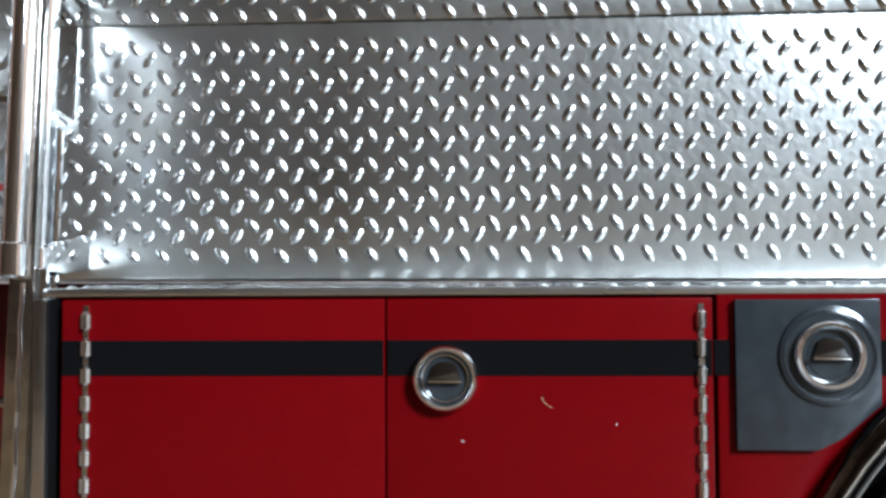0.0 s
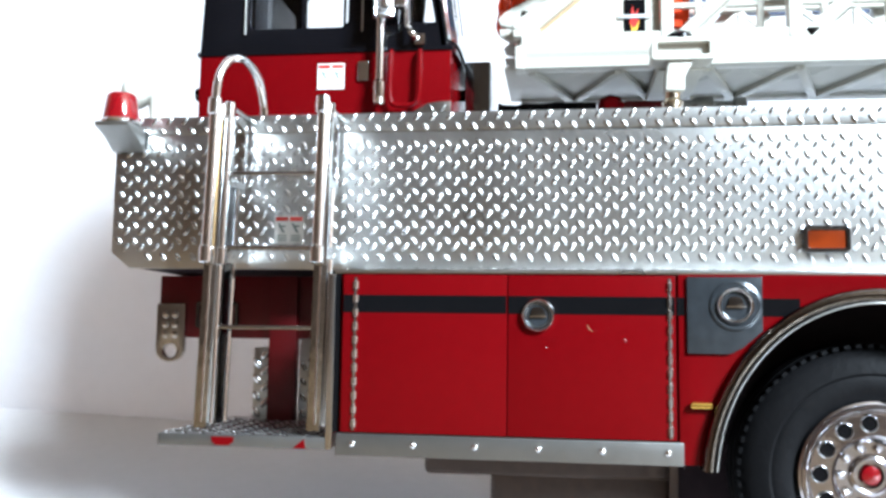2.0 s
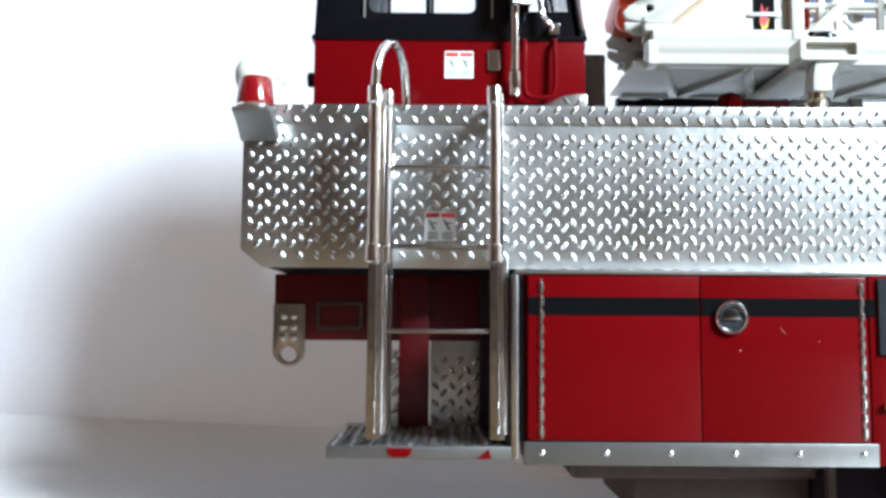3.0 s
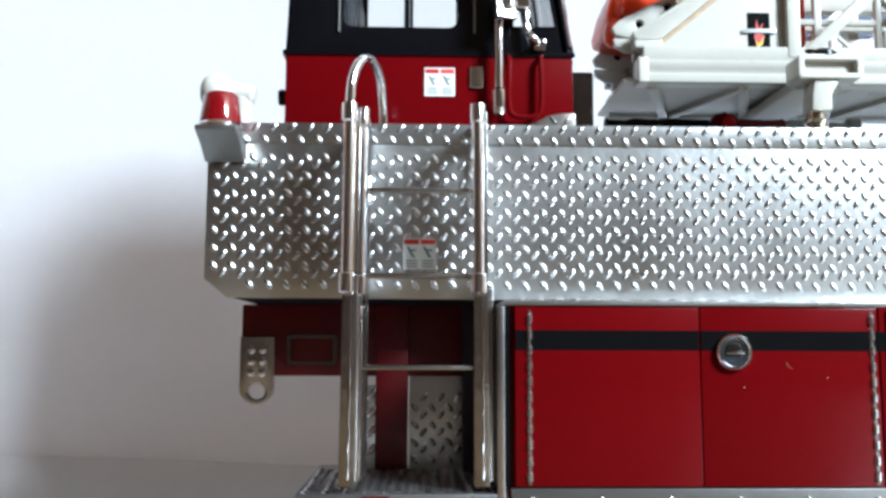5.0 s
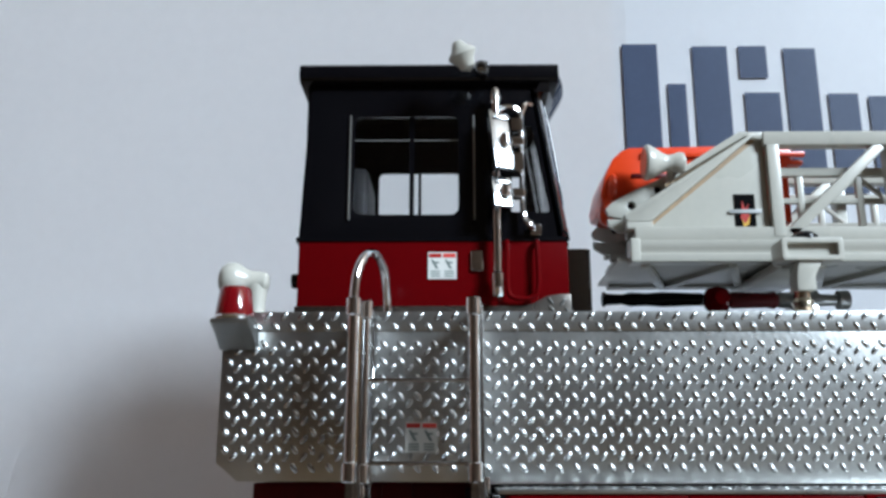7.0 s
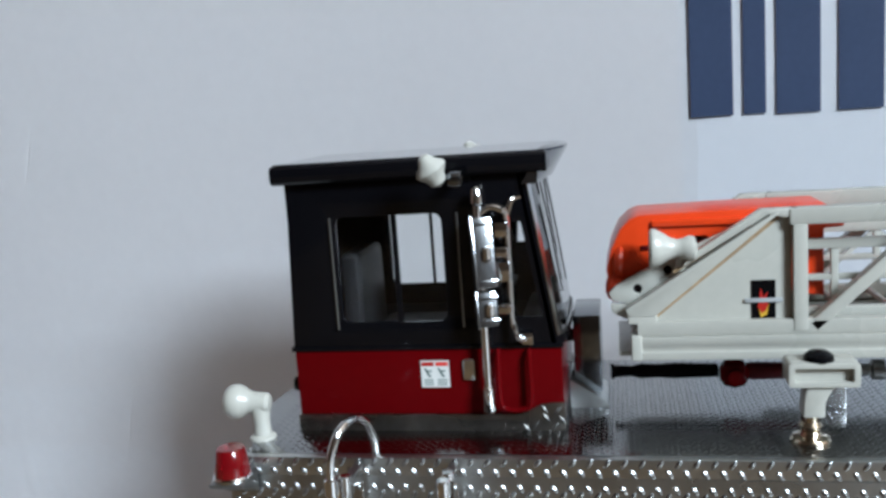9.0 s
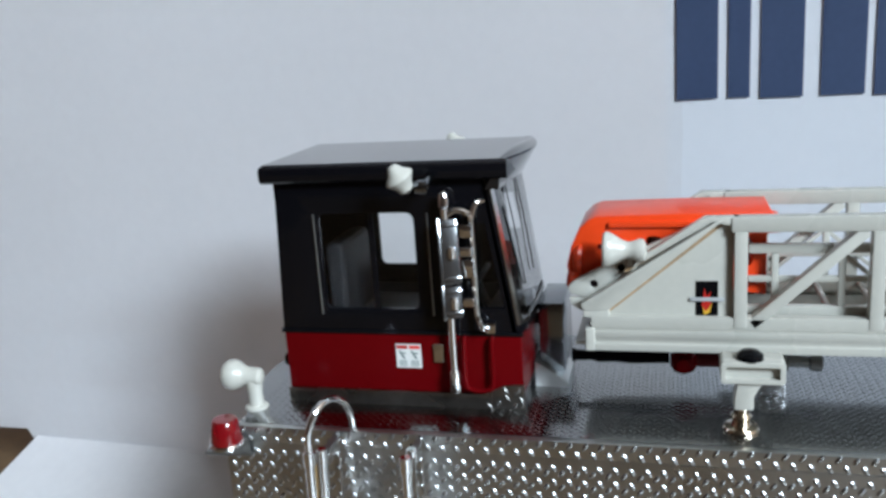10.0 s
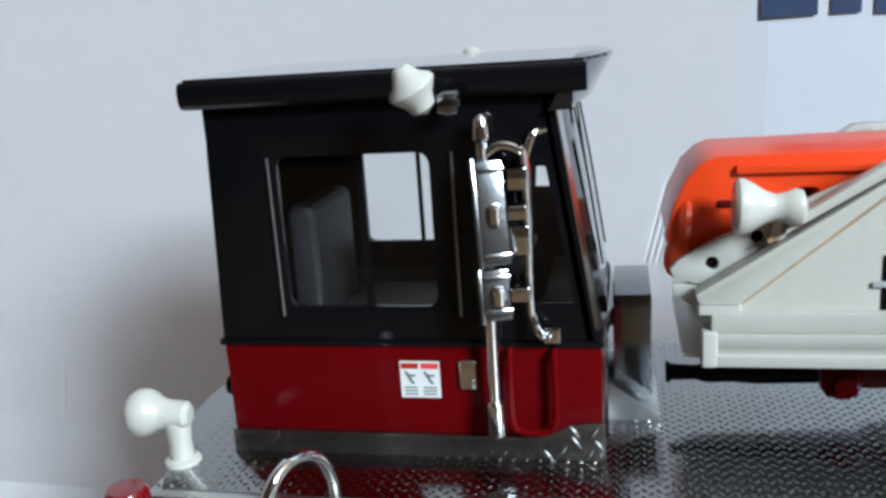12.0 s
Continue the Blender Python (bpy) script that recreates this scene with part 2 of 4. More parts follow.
def tread(name, origin, across, up, width, height, parent, pitch=0.068, keep=None, size=1.0, mat=None, rise=1.0):
    """The raised lozenges of tread plate over a rectangle, leaning one way and the other by turns."""
    o, a, b = Vector(origin), Vector(across).normalized(), Vector(up).normalized()
    nrm = a.cross(b).normalized()
    rng = random.Random(7)
    verts, faces = [], []
    long, wide, tall = 0.0235 * size, 0.0110 * size, 0.0066 * size * rise
    ring = [(1.0, 0.0), (0.62, 0.8), (0.0, 1.0), (-0.62, 0.8), (-1.0, 0.0), (-0.62, -0.8), (0.0, -1.0), (0.62, -0.8)]
    nu, nv = int(width / pitch) + 1, int(height / pitch) + 1
    for j in range(nv):
        for i in range(nu):
            for lean, du, dv in ((128, 0.25, 0.25), (54, 0.75, 0.85)):
                u, v = (i + du) * pitch, (j + dv) * pitch
                if u > width - 0.02 or v > height - 0.016 or (keep and not keep(u, v)):
                    continue
                ang = radians(lean + rng.uniform(-4, 4))
                l = a * math.cos(ang) + b * math.sin(ang)
                w = nrm.cross(l)
                c = o + a * (u + rng.uniform(-0.001, 0.001)) + b * (v + rng.uniform(-0.001, 0.001))
                k = len(verts)
                h = tall * rng.uniform(0.85, 1.1)
                verts += [c + l * (long * p) + w * (wide * q) - nrm * 0.0008 for p, q in ring]
                verts += [c + l * (long * 0.62 * p) + w * (wide * 0.5 * q) + nrm * h * 0.75 for p, q in ring]
                verts += [c + nrm * h]
                for s in range(8):
                    t = (s + 1) % 8
                    faces += [(k + s, k + t, k + 8 + t, k + 8 + s), (k + 8 + s, k + 8 + t, k + 16)]
    me = bpy.data.meshes.new(name)
    me.from_pydata([tuple(v) for v in verts], [], faces)
    return link(name, me, mat or LOZENGE, parent, "raised lozenges of the tread plate", "stuff", sharp=60)


# ---- the setting ----
def hollow(name, bm, mat, kind="structure", label="", category=""):
    return part(name, bm, mat, None, label, kind, category, smooth=False)


# unseen room shell, far behind the camera and the table, coloured to tint bounced light
hollow("floor", box(-75, 111, -56, 32, -26, -25), CARPET, label="brown carpeted room floor under the table", category="floor")
hollow("ceiling", box(-75, 111, -56, 32, 70, 71), CEIL, label="plain cream ceiling", category="ceiling")
hollow("wall_north", box(-75, 111, 31, 32, -25, 70), WALL, label="plain beige painted wall", category="wall")
hollow("wall_west", box(-75, -74, -56, 31, -25, 70), WALL_WEST, label="unseen wall tinted salmon to warm the fill light", category="wall")
hollow("wall_east", box(110, 111, -56, 31, -25, 70), WALL, label="plain beige painted wall", category="wall")
hollow("wall_south", sheet([(-74, -25), (110, -25), (110, 70), (-74, 70)], [[(46, 36.5), (80, 36.5), (80, 67.5), (46, 67.5)]], "y", -56, 1.0), WALL_SOUTH, label="unseen grey wall for the metal to mirror, with a window opening", category="wall")
hollow("window_1", sheet([(46, 36.5), (80, 36.5), (80, 67.5), (46, 67.5)], [[(47, 37.5), (62.5, 37.5), (62.5, 66.5), (47, 66.5)], [(63.5, 37.5), (79, 37.5), (79, 66.5), (63.5, 66.5)]], "y", -55.8, 0.6), CEIL, label="white framed window with two lights", category="window")

table = empty("table", (4, -1, -25), "brown wooden table carrying the paper and the model", "table")
part("table_top", box(-26, 34, -16, 14, -1.2, -0.03, 0.06), WOOD, table)
part("pedestal", box(-10, 18, -8, 8, -25, -1.2, 0.2), WOOD, table)


def paper_height(x, y):
    """The sheet lies flat under the model and lifts towards the board behind it."""
    s = min(max((-0.3 - x) / 1.0, 0.0), 1.0)
    s = s * s * (3 - 2 * s)
    t = min(max((y - 2.9) / 1.8, 0.0), 1.0)
    return (0.385 + 0.042 * min(max(-1.85 - x, 0.0), 4.0)) * s * t * t + 0.07 * (1 - s)


def paper_sheet():
    bm = bmesh.new()
    nx, ny = 100, 60
    grid = []
    for j in range(ny + 1):
        row = []
        for i in range(nx + 1):
            x = -6.0 + 12.0 * i / nx
            back = 4.71 - 3.0 * max(0.0, -5.27 - x)
            y = 1.3 + (back - 1.3) * j / ny
            z = paper_height(x, y) + 0.002 * math.sin(2.1 * x + 1.2 * y) * math.sin(1.7 * y - 0.6 * x)
            row.append(bm.verts.new((x, y, z)))
        grid.append(row)
    for j in range(ny):
        for i in range(nx):
            bm.faces.new((grid[j][i], grid[j][i + 1], grid[j + 1][i + 1], grid[j + 1][i]))
    bmesh.ops.solidify(bm, geom=bm.faces[:], thickness=0.012)
    return part("ground", bm, GROUND, None, "white paper sheet laid on the table", "structure", "paper", sharp=60)


def board_y(x, z):
    return 4.52 + 0.21 * max(0.0, 1 - z / 2.6) ** 2 + 0.006 * math.sin(x * 0.9 + 0.6 * z + 1.0) + 0.004 * math.sin(1.3 * z - 0.5 * x)


def foot(x):
    """The board's lower edge curls up off the table past the end of the paper."""
    return 0.57 * min(max((-5.2 - x) / 0.12, 0.0), 1.0)


def backdrop_board():
    bm = bmesh.new()
    nx, nz = 192, 26
    grid = []
    for j in range(nz + 1):
        grid.append([bm.verts.new((x, board_y(x, z), z)) for x, z in ((-14 + 24 * i / nx, foot(-14 + 24 * i / nx) * (1 - j / nz) + 13 * j / nz) for i in range(nx + 1))])
    for j in range(nz):
        for i in range(nx):
            bm.faces.new((grid[j][i], grid[j][i + 1], grid[j + 1][i + 1], grid[j + 1][i]))
    bmesh.ops.solidify(bm, geom=bm.faces[:], thickness=-0.03)
    return part("backdrop", bm, PAPER, None, "plain white board standing behind the model", "structure", "backdrop", sharp=60)


paper_sheet()
backdrop_board()


def banner():
    bm = bmesh.new()
    rows = []
    for j in range(55):
        z = 0.3 + 12.4 * j / 54
        rows.append([bm.verts.new((x, board_y(x, z) - (0.004 if x > 0.2 else -0.002), z)) for x in [0.12 + 0.3 * i for i in range(31)]])
    for lo, hi in zip(rows, rows[1:]):
        for k in range(30):
            bm.faces.new((lo[k], lo[k + 1], hi[k + 1], hi[k]))
    bmesh.ops.solidify(bm, geom=bm.faces[:], thickness=-0.02)
    b = part("banner", bm, BANNER, None, "white banner sheet with large navy bars fixed on the board", "", "banner")
    for x0, x1, z0, z1 in ((0.18, 0.43, 3.2, 4.31), (0.49, 0.62, 3.2, 4.0), (0.68, 0.93, 3.19, 4.29), (1.03, 1.28, 3.19, 3.93), (1.01, 1.21, 4.04, 4.29), (1.33, 1.56, 3.18, 4.27), (1.62, 1.83, 3.18, 3.92), (1.9, 2.14, 3.17, 3.9)):
        bars = bmesh.new()
        bars.faces.new([bars.verts.new((x, board_y(x, z) - 0.016, z)) for x, z in ((x0, z0), (x1, z0), (x1, z1), (x0, z1))])
        bmesh.ops.solidify(bars, geom=bars.faces[:], thickness=-0.004)
        part("printed_bar", bars, INK_BLUE, b, "navy printed bar")


banner()

# ---- the model fire truck: rear of the ladder trailer ----
YC = 2.87          # middle of the model
Y_DOOR = 1.87      # compartment doors
Y_PLATE = 2.18     # upper side plate
DECK = 1.958
X_END = 3.4
truck = empty("fire_truck", (0.6, YC, 0), "red, black and silver die-cast ladder truck trailer on white paper", "model truck")


def mirrored(y):
    return 2 * YC - y


# lower body
def ellipse_arch(cx, cz, a, b, z0, n=28):
    pts = []
    start = math.asin(max(-1, min(1, (z0 - cz) / b)))
    for k in range(n + 1):
        ang = math.pi - start - (math.pi - 2 * start) * k / n
        pts.append((cx + a * math.cos(ang), cz + b * math.sin(ang)))
    return pts


ARCH = (1.062, 0.515)


def body_side(y0, thick):
    arch = ellipse_arch(*ARCH, 0.60, 0.69, 0.585)
    outline = [(0.38, 0.585), *arch, (X_END, 0.585), (X_END, 1.262), (0.38, 1.262)]
    return sheet(outline, (), "y", y0, thick, 0.004)


body = part("body_panel", body_side(Y_DOOR + 0.004, 0.03), RED, truck, "red enamelled side panel with wheel arch")
part("body_panel", body_side(mirrored(Y_DOOR + 0.034), 0.03), RED, truck, "red enamelled side panel with wheel arch")
part("compartment_box", box(-0.868, 0.38, Y_DOOR + 0.02, 2.36, 0.6, 1.262, 0.006), RED, truck)
part("compartment_box", box(-0.862, 0.38, mirrored(2.36), mirrored(Y_DOOR), 0.6, 1.262, 0.006), RED, truck)
part("chassis", join(box(0.42, X_END, 2.36, mirrored(2.36), 0.14, 0.62, 0.02), box(-1.0, X_END, 2.362, mirrored(2.362), 0.62, 1.27)), UNDERBODY_SHADE, truck, "black underbody and frame")
# added brown blocks in place of the shade under the body
part("underbody_shade_block", join(box(-0.62, 0.42, 2.42, mirrored(2.42), 0.44, 0.62, 0.03, 3), box(-0.34, 0.42, 2.5, mirrored(2.5), 0.27, 0.45, 0.03, 3)), BROWN, truck, "added brown blocks standing for shade under the body")
liner = ellipse_arch(*ARCH, 0.66, 0.735, 0.56)
well = bmesh.new()
well_rows = [[well.verts.new((x, y, z)) for y in (1.91, 2.34)] for x, z in liner]
for p, q in zip(well_rows, well_rows[1:]):
    well.faces.new((p[0], q[0], q[1], p[1]))
bmesh.ops.solidify(well, geom=well.faces[:], thickness=0.012)
part("inner_fender", well, UNDERBODY_SHADE, truck, "wheel arch lining with shade put into its black colour")


def door(x0, x1):
    d = part("compartment_door", box(x0 + 0.0015, x1 - 0.0015, Y_DOOR - 0.004, Y_DOOR + 0.018, 0.668, 1.256, 0.005), RED, truck, "glossy red compartment door with black stripe")
    part("stripe", box(x0 + 0.004, x1 - 0.004, Y_DOOR - 0.0055, Y_DOOR - 0.002, 1.113, 1.179), STRIPE, d, "black painted stripe")
    return d


doors = [door(-0.855, -0.233), door(-0.233, 0.372)]
part("stripe", box(0.672, 0.80, Y_DOOR + 0.002, Y_DOOR + 0.006, 1.113, 1.177), STRIPE, body, "black painted stripe")
part("stripe", box(0.374, 0.402, Y_DOOR + 0.002, Y_DOOR + 0.006, 1.113, 1.178), STRIPE, body, "black painted stripe")


def hinge(x, parent):
    knuckles = [lathe((x, Y_DOOR - 0.004, 0.682 + 0.0515 * k), (0, 0, 1), [(0.0, 0.005), (0.005, 0.0105), (0.032, 0.0105), (0.037, 0.005)], 10) for k in range(11)]
    knuckles.append(box(x - 0.005, x + 0.005, Y_DOOR - 0.006, Y_DOOR - 0.002, 0.675, 1.245))
    part("hinge", join(*knuckles), DULL_CHROME, parent, "piano hinge of silver knuckles")


for x, z in ((0.193, 1.024), (-0.09, 0.992)):
    part("paint_chip", lathe((x, Y_DOOR - 0.0035, z), (0, -1, 0), [(0, 0.0017), (0.001, 0.0013), (0.0014, 0.0)], 7), STICKER, doors[1], "tiny white speck on the paint")
part("scratch", tube([(0.056, Y_DOOR - 0.0042, 1.074), (0.062, Y_DOOR - 0.0042, 1.062), (0.074, Y_DOOR - 0.0042, 1.054)], 0.0006, 6, 4), GRIME, doors[1], "small curved white scratch")
hinge(-0.805, doors[0])
hinge(0.349, doors[1])


def latch(x, z, r, parent, name):
    y = Y_DOOR - 0.004
    k = part(name, lathe((x, y, z), (0, -1, 0), [(0, r), (0.008, r), (0.016, r * 0.965), (0.021, r * 0.9), (0.021, r * 0.83), (0.016, r * 0.76), (0.004, r * 0.7)], 40), CHROME, parent, "round chrome ring latch")
    part("insert", lathe((x, y, z), (0, -1, 0), [(0.0, r * 0.69), (0.004, r * 0.68), (0.008, r * 0.6), (0.0085, 0.0)], 32), GUNMETAL, k, "dark inset")
    part("handle", sheet([(x - r * 0.46, z - r * 0.12), (x + r * 0.46, z - r * 0.12), (x + r * 0.46, z + r * 0.05), (x + r * 0.34, z + r * 0.4), (x + r * 0.18, z + r * 0.5), (x - r * 0.18, z + r * 0.5), (x - r * 0.34, z + r * 0.4), (x - r * 0.46, z + r * 0.05)], (), "y", y - 0.015, 0.008, 0.003), SMOKE, k, "D shaped pull")
    part("pull_bar", box(x - r * 0.5, x + r * 0.5, y - 0.02, y - 0.013, z - r * 0.1, z - r * 0.02, 0.002), CHROME, k)
    return k


latch(-0.122, 1.108, 0.062, truck, "door_latch")
plate_out = [(0.410, 1.252), (0.410, 0.978), (0.555, 0.978), (0.60, 1.0), (0.67, 1.06), (0.67, 1.252)]
fuel = part("filler_plate", sheet(plate_out, (), "y", Y_DOOR - 0.008, 0.016, 0.003), GUNMETAL, truck, "dark grey metal filler plate with a clipped corner")
part("raised_rim", lathe((0.577, Y_DOOR - 0.006, 1.15), (0, -1, 0), [(0, 0.092), (0.006, 0.09), (0.009, 0.082), (0.004, 0.077)], 32), GUNMETAL, fuel)
latch(0.577, 1.15, 0.066, truck, "filler_cap")

strip = part("sill_strip", box(-0.868, 0.392, Y_DOOR - 0.014, Y_DOOR + 0.02, 0.583, 0.664, 0.004), SATIN, truck, "plain silver sill strip with rivets")
for k in range(6):
    part("rivet", lathe((-0.805 + 0.2285 * k, Y_DOOR - 0.013, 0.627), (0, -1, 0), [(0, 0.013), (0.006, 0.011), (0.010, 0.006), (0.011, 0.0)], 12), CHROME, strip)
part("corner_trim", join(box(-0.912, -0.886, Y_DOOR + 0.0, Y_DOOR + 0.05, 0.6, 1.258, 0.006), box(-0.908, -0.896, Y_DOOR + 0.05, 2.36, 0.62, 1.255)), DULL_CHROME, truck, "silver end trim of the compartment")
# dark strip painted in for the shaded gap at the door edge
part("door_gap_shade", box(-0.886, -0.868, Y_DOOR + 0.012, Y_DOOR + 0.06, 0.664, 1.258), STRIPE, truck, "black strip standing for the shaded gap beside the door")
part("reflector_pin", rod((0.418, Y_DOOR - 0.01, 0.795), (0.492, Y_DOOR - 0.01, 0.795), 0.013, 12), BRASS, truck, "small gold pin")

# the fender trim
outer, inner = ellipse_arch(*ARCH, 0.612, 0.70, 0.57), ellipse_arch(*ARCH, 0.565, 0.648, 0.57)


def fender(y_front, y_back):
    bm = bmesh.new()
    rows = []
    for (ox, oz), (ix, iz) in zip(outer, inner):
        ring = [(ox, y_back, oz)]
        for k in range(9):
            f = 1 - k / 8
            ring.append((ix + (ox - ix) * f, y_front + 0.035 * (1 - math.sin(math.pi * (0.1 + 0.8 * f))), iz + (oz - iz) * f))
        ring.append((ix, y_back, iz))
        rows.append([bm.verts.new(v) for v in ring])
    n = len(rows[0])
    for a, b in zip(rows, rows[1:]):
        for k in range(n):
            bm.faces.new((a[k], a[(k + 1) % n], b[(k + 1) % n], b[k]))
    bm.faces.new(rows[0])
    bm.faces.new(list(reversed(rows[-1])))
    return bm


arch_trim = part("fender_trim", fender(Y_DOOR - 0.045, Y_DOOR + 0.06), FENDER, truck, "chrome wheel arch trim, its dark reflections put into the colour")
part("inner_edge", tube([(x, Y_DOOR - 0.036, z) for x, z in inner[::2]], 0.004, 8, 3), SATIN, arch_trim, "inner edge of the trim")
part("frame_post", box(0.392, 0.425, 2.28, 2.32, 0.07, 0.6, 0.004), BROWN, truck, "brown post under the body")


# wheels
def wheel(y_out, toward):
    """toward: which way along y the outer face looks."""
    c = Vector((1.072, y_out, 0.547))
    way = (0, toward, 0)
    w = part("wheel", lathe(c - Vector(way) * 0.32, way, [(0, 0.25), (0.02, 0.262), (0.22, 0.255)], 40), DULL_CHROME, truck, "dual wheel with silver disc and black tyre")
    rib = []
    for d, r in ((-0.32, 0.27), (-0.31, 0.36), (-0.27, 0.45), (-0.24, 0.478), (-0.22, 0.484), (-0.205, 0.476), (-0.2, 0.484), (-0.15, 0.485), (-0.145, 0.476), (-0.135, 0.485), (-0.085, 0.484), (-0.08, 0.476), (-0.07, 0.482), (-0.045, 0.47), (-0.02, 0.43), (-0.003, 0.39), (0.0, 0.375), (-0.006, 0.365), (0.0, 0.352), (-0.004, 0.30), (-0.02, 0.268), (-0.06, 0.26)):
        rib.append((d, r))
    part("tyre", lathe(c, way, [(d, r if r < 0.3 else r * 0.985) for d, r in rib], 72, caps=False), RUBBER, w, "black rubber tyre with side ribs")
    me_v, me_f = [], []
    for k in range(72):
        a = k * math.tau / 72
        for d, h in ((-0.045, 0.012), (-0.24, 0.012)):
            p = Vector((math.cos(a), 0, math.sin(a)))
            q = Vector((-math.sin(a), 0, math.cos(a)))
            o = c + Vector(way) * d + p * 0.462
            i = len(me_v)
            for u, v in ((-1, -1), (1, -1), (1, 1), (-1, 1)):
                me_v += [o + q * (0.011 * u) + Vector(way) * (0.022 * v), o + q * (0.009 * u) + Vector(way) * (0.018 * v) + p * h]
            me_f += [(i, i + 2, i + 4, i + 6), (i + 1, i + 3, i + 5, i + 7)] + [(i + 2 * s, i + (2 * s + 2) % 8, i + (2 * s + 3) % 8, i + 2 * s + 1) for s in range(4)]
    me = bpy.data.meshes.new("tread_block")
    me.from_pydata([tuple(v) for v in me_v], [], me_f)
    link("tread_block", me, RUBBER, w, "raised tyre tread blocks", "stuff", smooth=False)
    # disc with hand holes
    n_h = 13
    prof = [(0.272, -0.012), (0.270, 0.004), (0.263, 0.009), (0.257, 0.004), (0.254, -0.004), (0.248, -0.002), (0.243, 0.003), (0.238, -0.002), (0.235, -0.014), (0.228, -0.010), (0.223, -0.022), (0.150, -0.018), (0.138, -0.028), (0.128, -0.070), (0.120, -0.078), (0.076, -0.080), (0.072, -0.062), (0.062, -0.058), (0.058, -0.066), (0.045, -0.066)]
    disc = lathe(c, way, [(d, r) for r, d in prof], 60, caps=False)
    part("rim", disc, RIM, w, "polished wheel disc with round holes")
    for k in range(n_h):
        a = radians(150) + k * math.tau / n_h
        at = c + Vector((math.cos(a) * 0.190, 0, math.sin(a) * 0.190)) + Vector(way) * -0.030
        # a black disc on the face gives the shade of each hole
        part("vent_hole_shade", lathe(at, way, [(0.0, 0.026), (0.0125, 0.0265)], 18), STRIPE, w, "black disc standing for the shade of a wheel hole")
        part("hole_rim", lathe(at, way, [(0.0, 0.0265), (0.006, 0.033), (0.014, 0.032), (0.019, 0.029), (0.014, 0.0262)], 18, caps=False), CHROME, w, "bright rim of the hole")
    for k in range(10):
        a = k * math.tau / 10
        at = c + Vector((math.cos(a) * 0.100, 0, math.sin(a) * 0.100)) + Vector(way) * -0.080
        part("lug_nut", lathe(at, way, [(0, 0.015), (0.02, 0.015), (0.03, 0.011), (0.036, 0.004)], 8), CHROME, w)
    part("hub_cap", lathe(c + Vector(way) * -0.070, way, [(0, 0.036), (0.008, 0.032), (0.014, 0.016), (0.016, 0.0)], 24), RED_LENS, w, "red centre cap")
    return w


wheel(1.97, -1)
wheel(mirrored(1.97), 1)
part("axle", rod((1.072, 2.28, 0.547), (1.072, mirrored(2.28), 0.547), 0.06), UNDERBODY_SHADE, truck)

# ledge, side plate, deck
ledge = part("ledge_plate", box(-0.89, X_END, Y_DOOR + 0.004, Y_PLATE, 1.262, 1.278, 0.004), TREAD, truck, "silver tread plate ledge over the doors")
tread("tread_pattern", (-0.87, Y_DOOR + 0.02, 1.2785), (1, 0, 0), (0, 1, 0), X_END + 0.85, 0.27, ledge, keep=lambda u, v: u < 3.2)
outline = [(-1.88, 1.30), (X_END, 1.282), (X_END, 1.87), (-1.965, 1.88), (-1.965, 1.37)]
side = part("side_plate", sheet(outline, (), "y", Y_PLATE, 0.03, 0.004), TREAD, truck, "silver tread plate side of the trailer")
tread("tread_pattern", (-1.951, Y_PLATE - 0.0005, 1.333), (1, 0, 0), (0, 0, 1), X_END + 1.95, 0.545, side, keep=lambda u, v: u - 1.97 < 2.6 and not (u < 0.09 and v < 0.03))
edge = part("edge_plate", box(-1.955, X_END, Y_PLATE - 0.006, Y_PLATE + 0.035, 1.878, DECK, 0.008), TREAD, truck, "folded tread plate edge along the deck")
tread("tread_pattern", (-1.91, Y_PLATE - 0.0065, 1.8795), (1, 0, 0), (0, 0, 1), X_END + 1.9, 0.077, edge, keep=lambda u, v: u - 1.94 < 2.6)
part("side_plate", sheet(outline, (), "y", mirrored(Y_PLATE) - 0.03, 0.03, 0.004), TREAD, truck, "silver tread plate side of the trailer")
tail = [(-1.87, Y_PLATE + 0.035)] + [(-1.87 - 0.16 * math.sin(math.pi * k / 10), Y_PLATE + 0.035 + (2 * (YC - Y_PLATE) - 0.07) * k / 10) for k in range(1, 10)] + [(-1.87, mirrored(Y_PLATE + 0.035))]
deck_outline = [(X_END, Y_PLATE + 0.035), (X_END, mirrored(Y_PLATE + 0.035))] + list(reversed(tail))
deck = part("deck_plate", sheet(deck_outline, (), "z", DECK - 0.03, 0.03, 0.004), DECKING, truck, "silver tread plate deck, darkened for the room it mirrors")
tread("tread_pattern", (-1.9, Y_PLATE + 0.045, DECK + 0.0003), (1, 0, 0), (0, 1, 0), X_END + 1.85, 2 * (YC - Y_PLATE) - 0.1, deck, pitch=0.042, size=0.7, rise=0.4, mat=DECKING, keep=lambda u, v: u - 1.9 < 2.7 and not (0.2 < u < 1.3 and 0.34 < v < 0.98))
part("rear_plate", box(-1.965, -1.93, Y_PLATE + 0.031, mirrored(Y_PLATE) - 0.031, 1.375, 1.9, 0.004), TREAD, truck, "silver tread plate tail")
part("trailer_core", box(-1.88, X_END, 2.24, mirrored(2.24), 1.305, 1.935), UNDERBODY_SHADE, truck, "black filler standing for shade inside the trailer body")

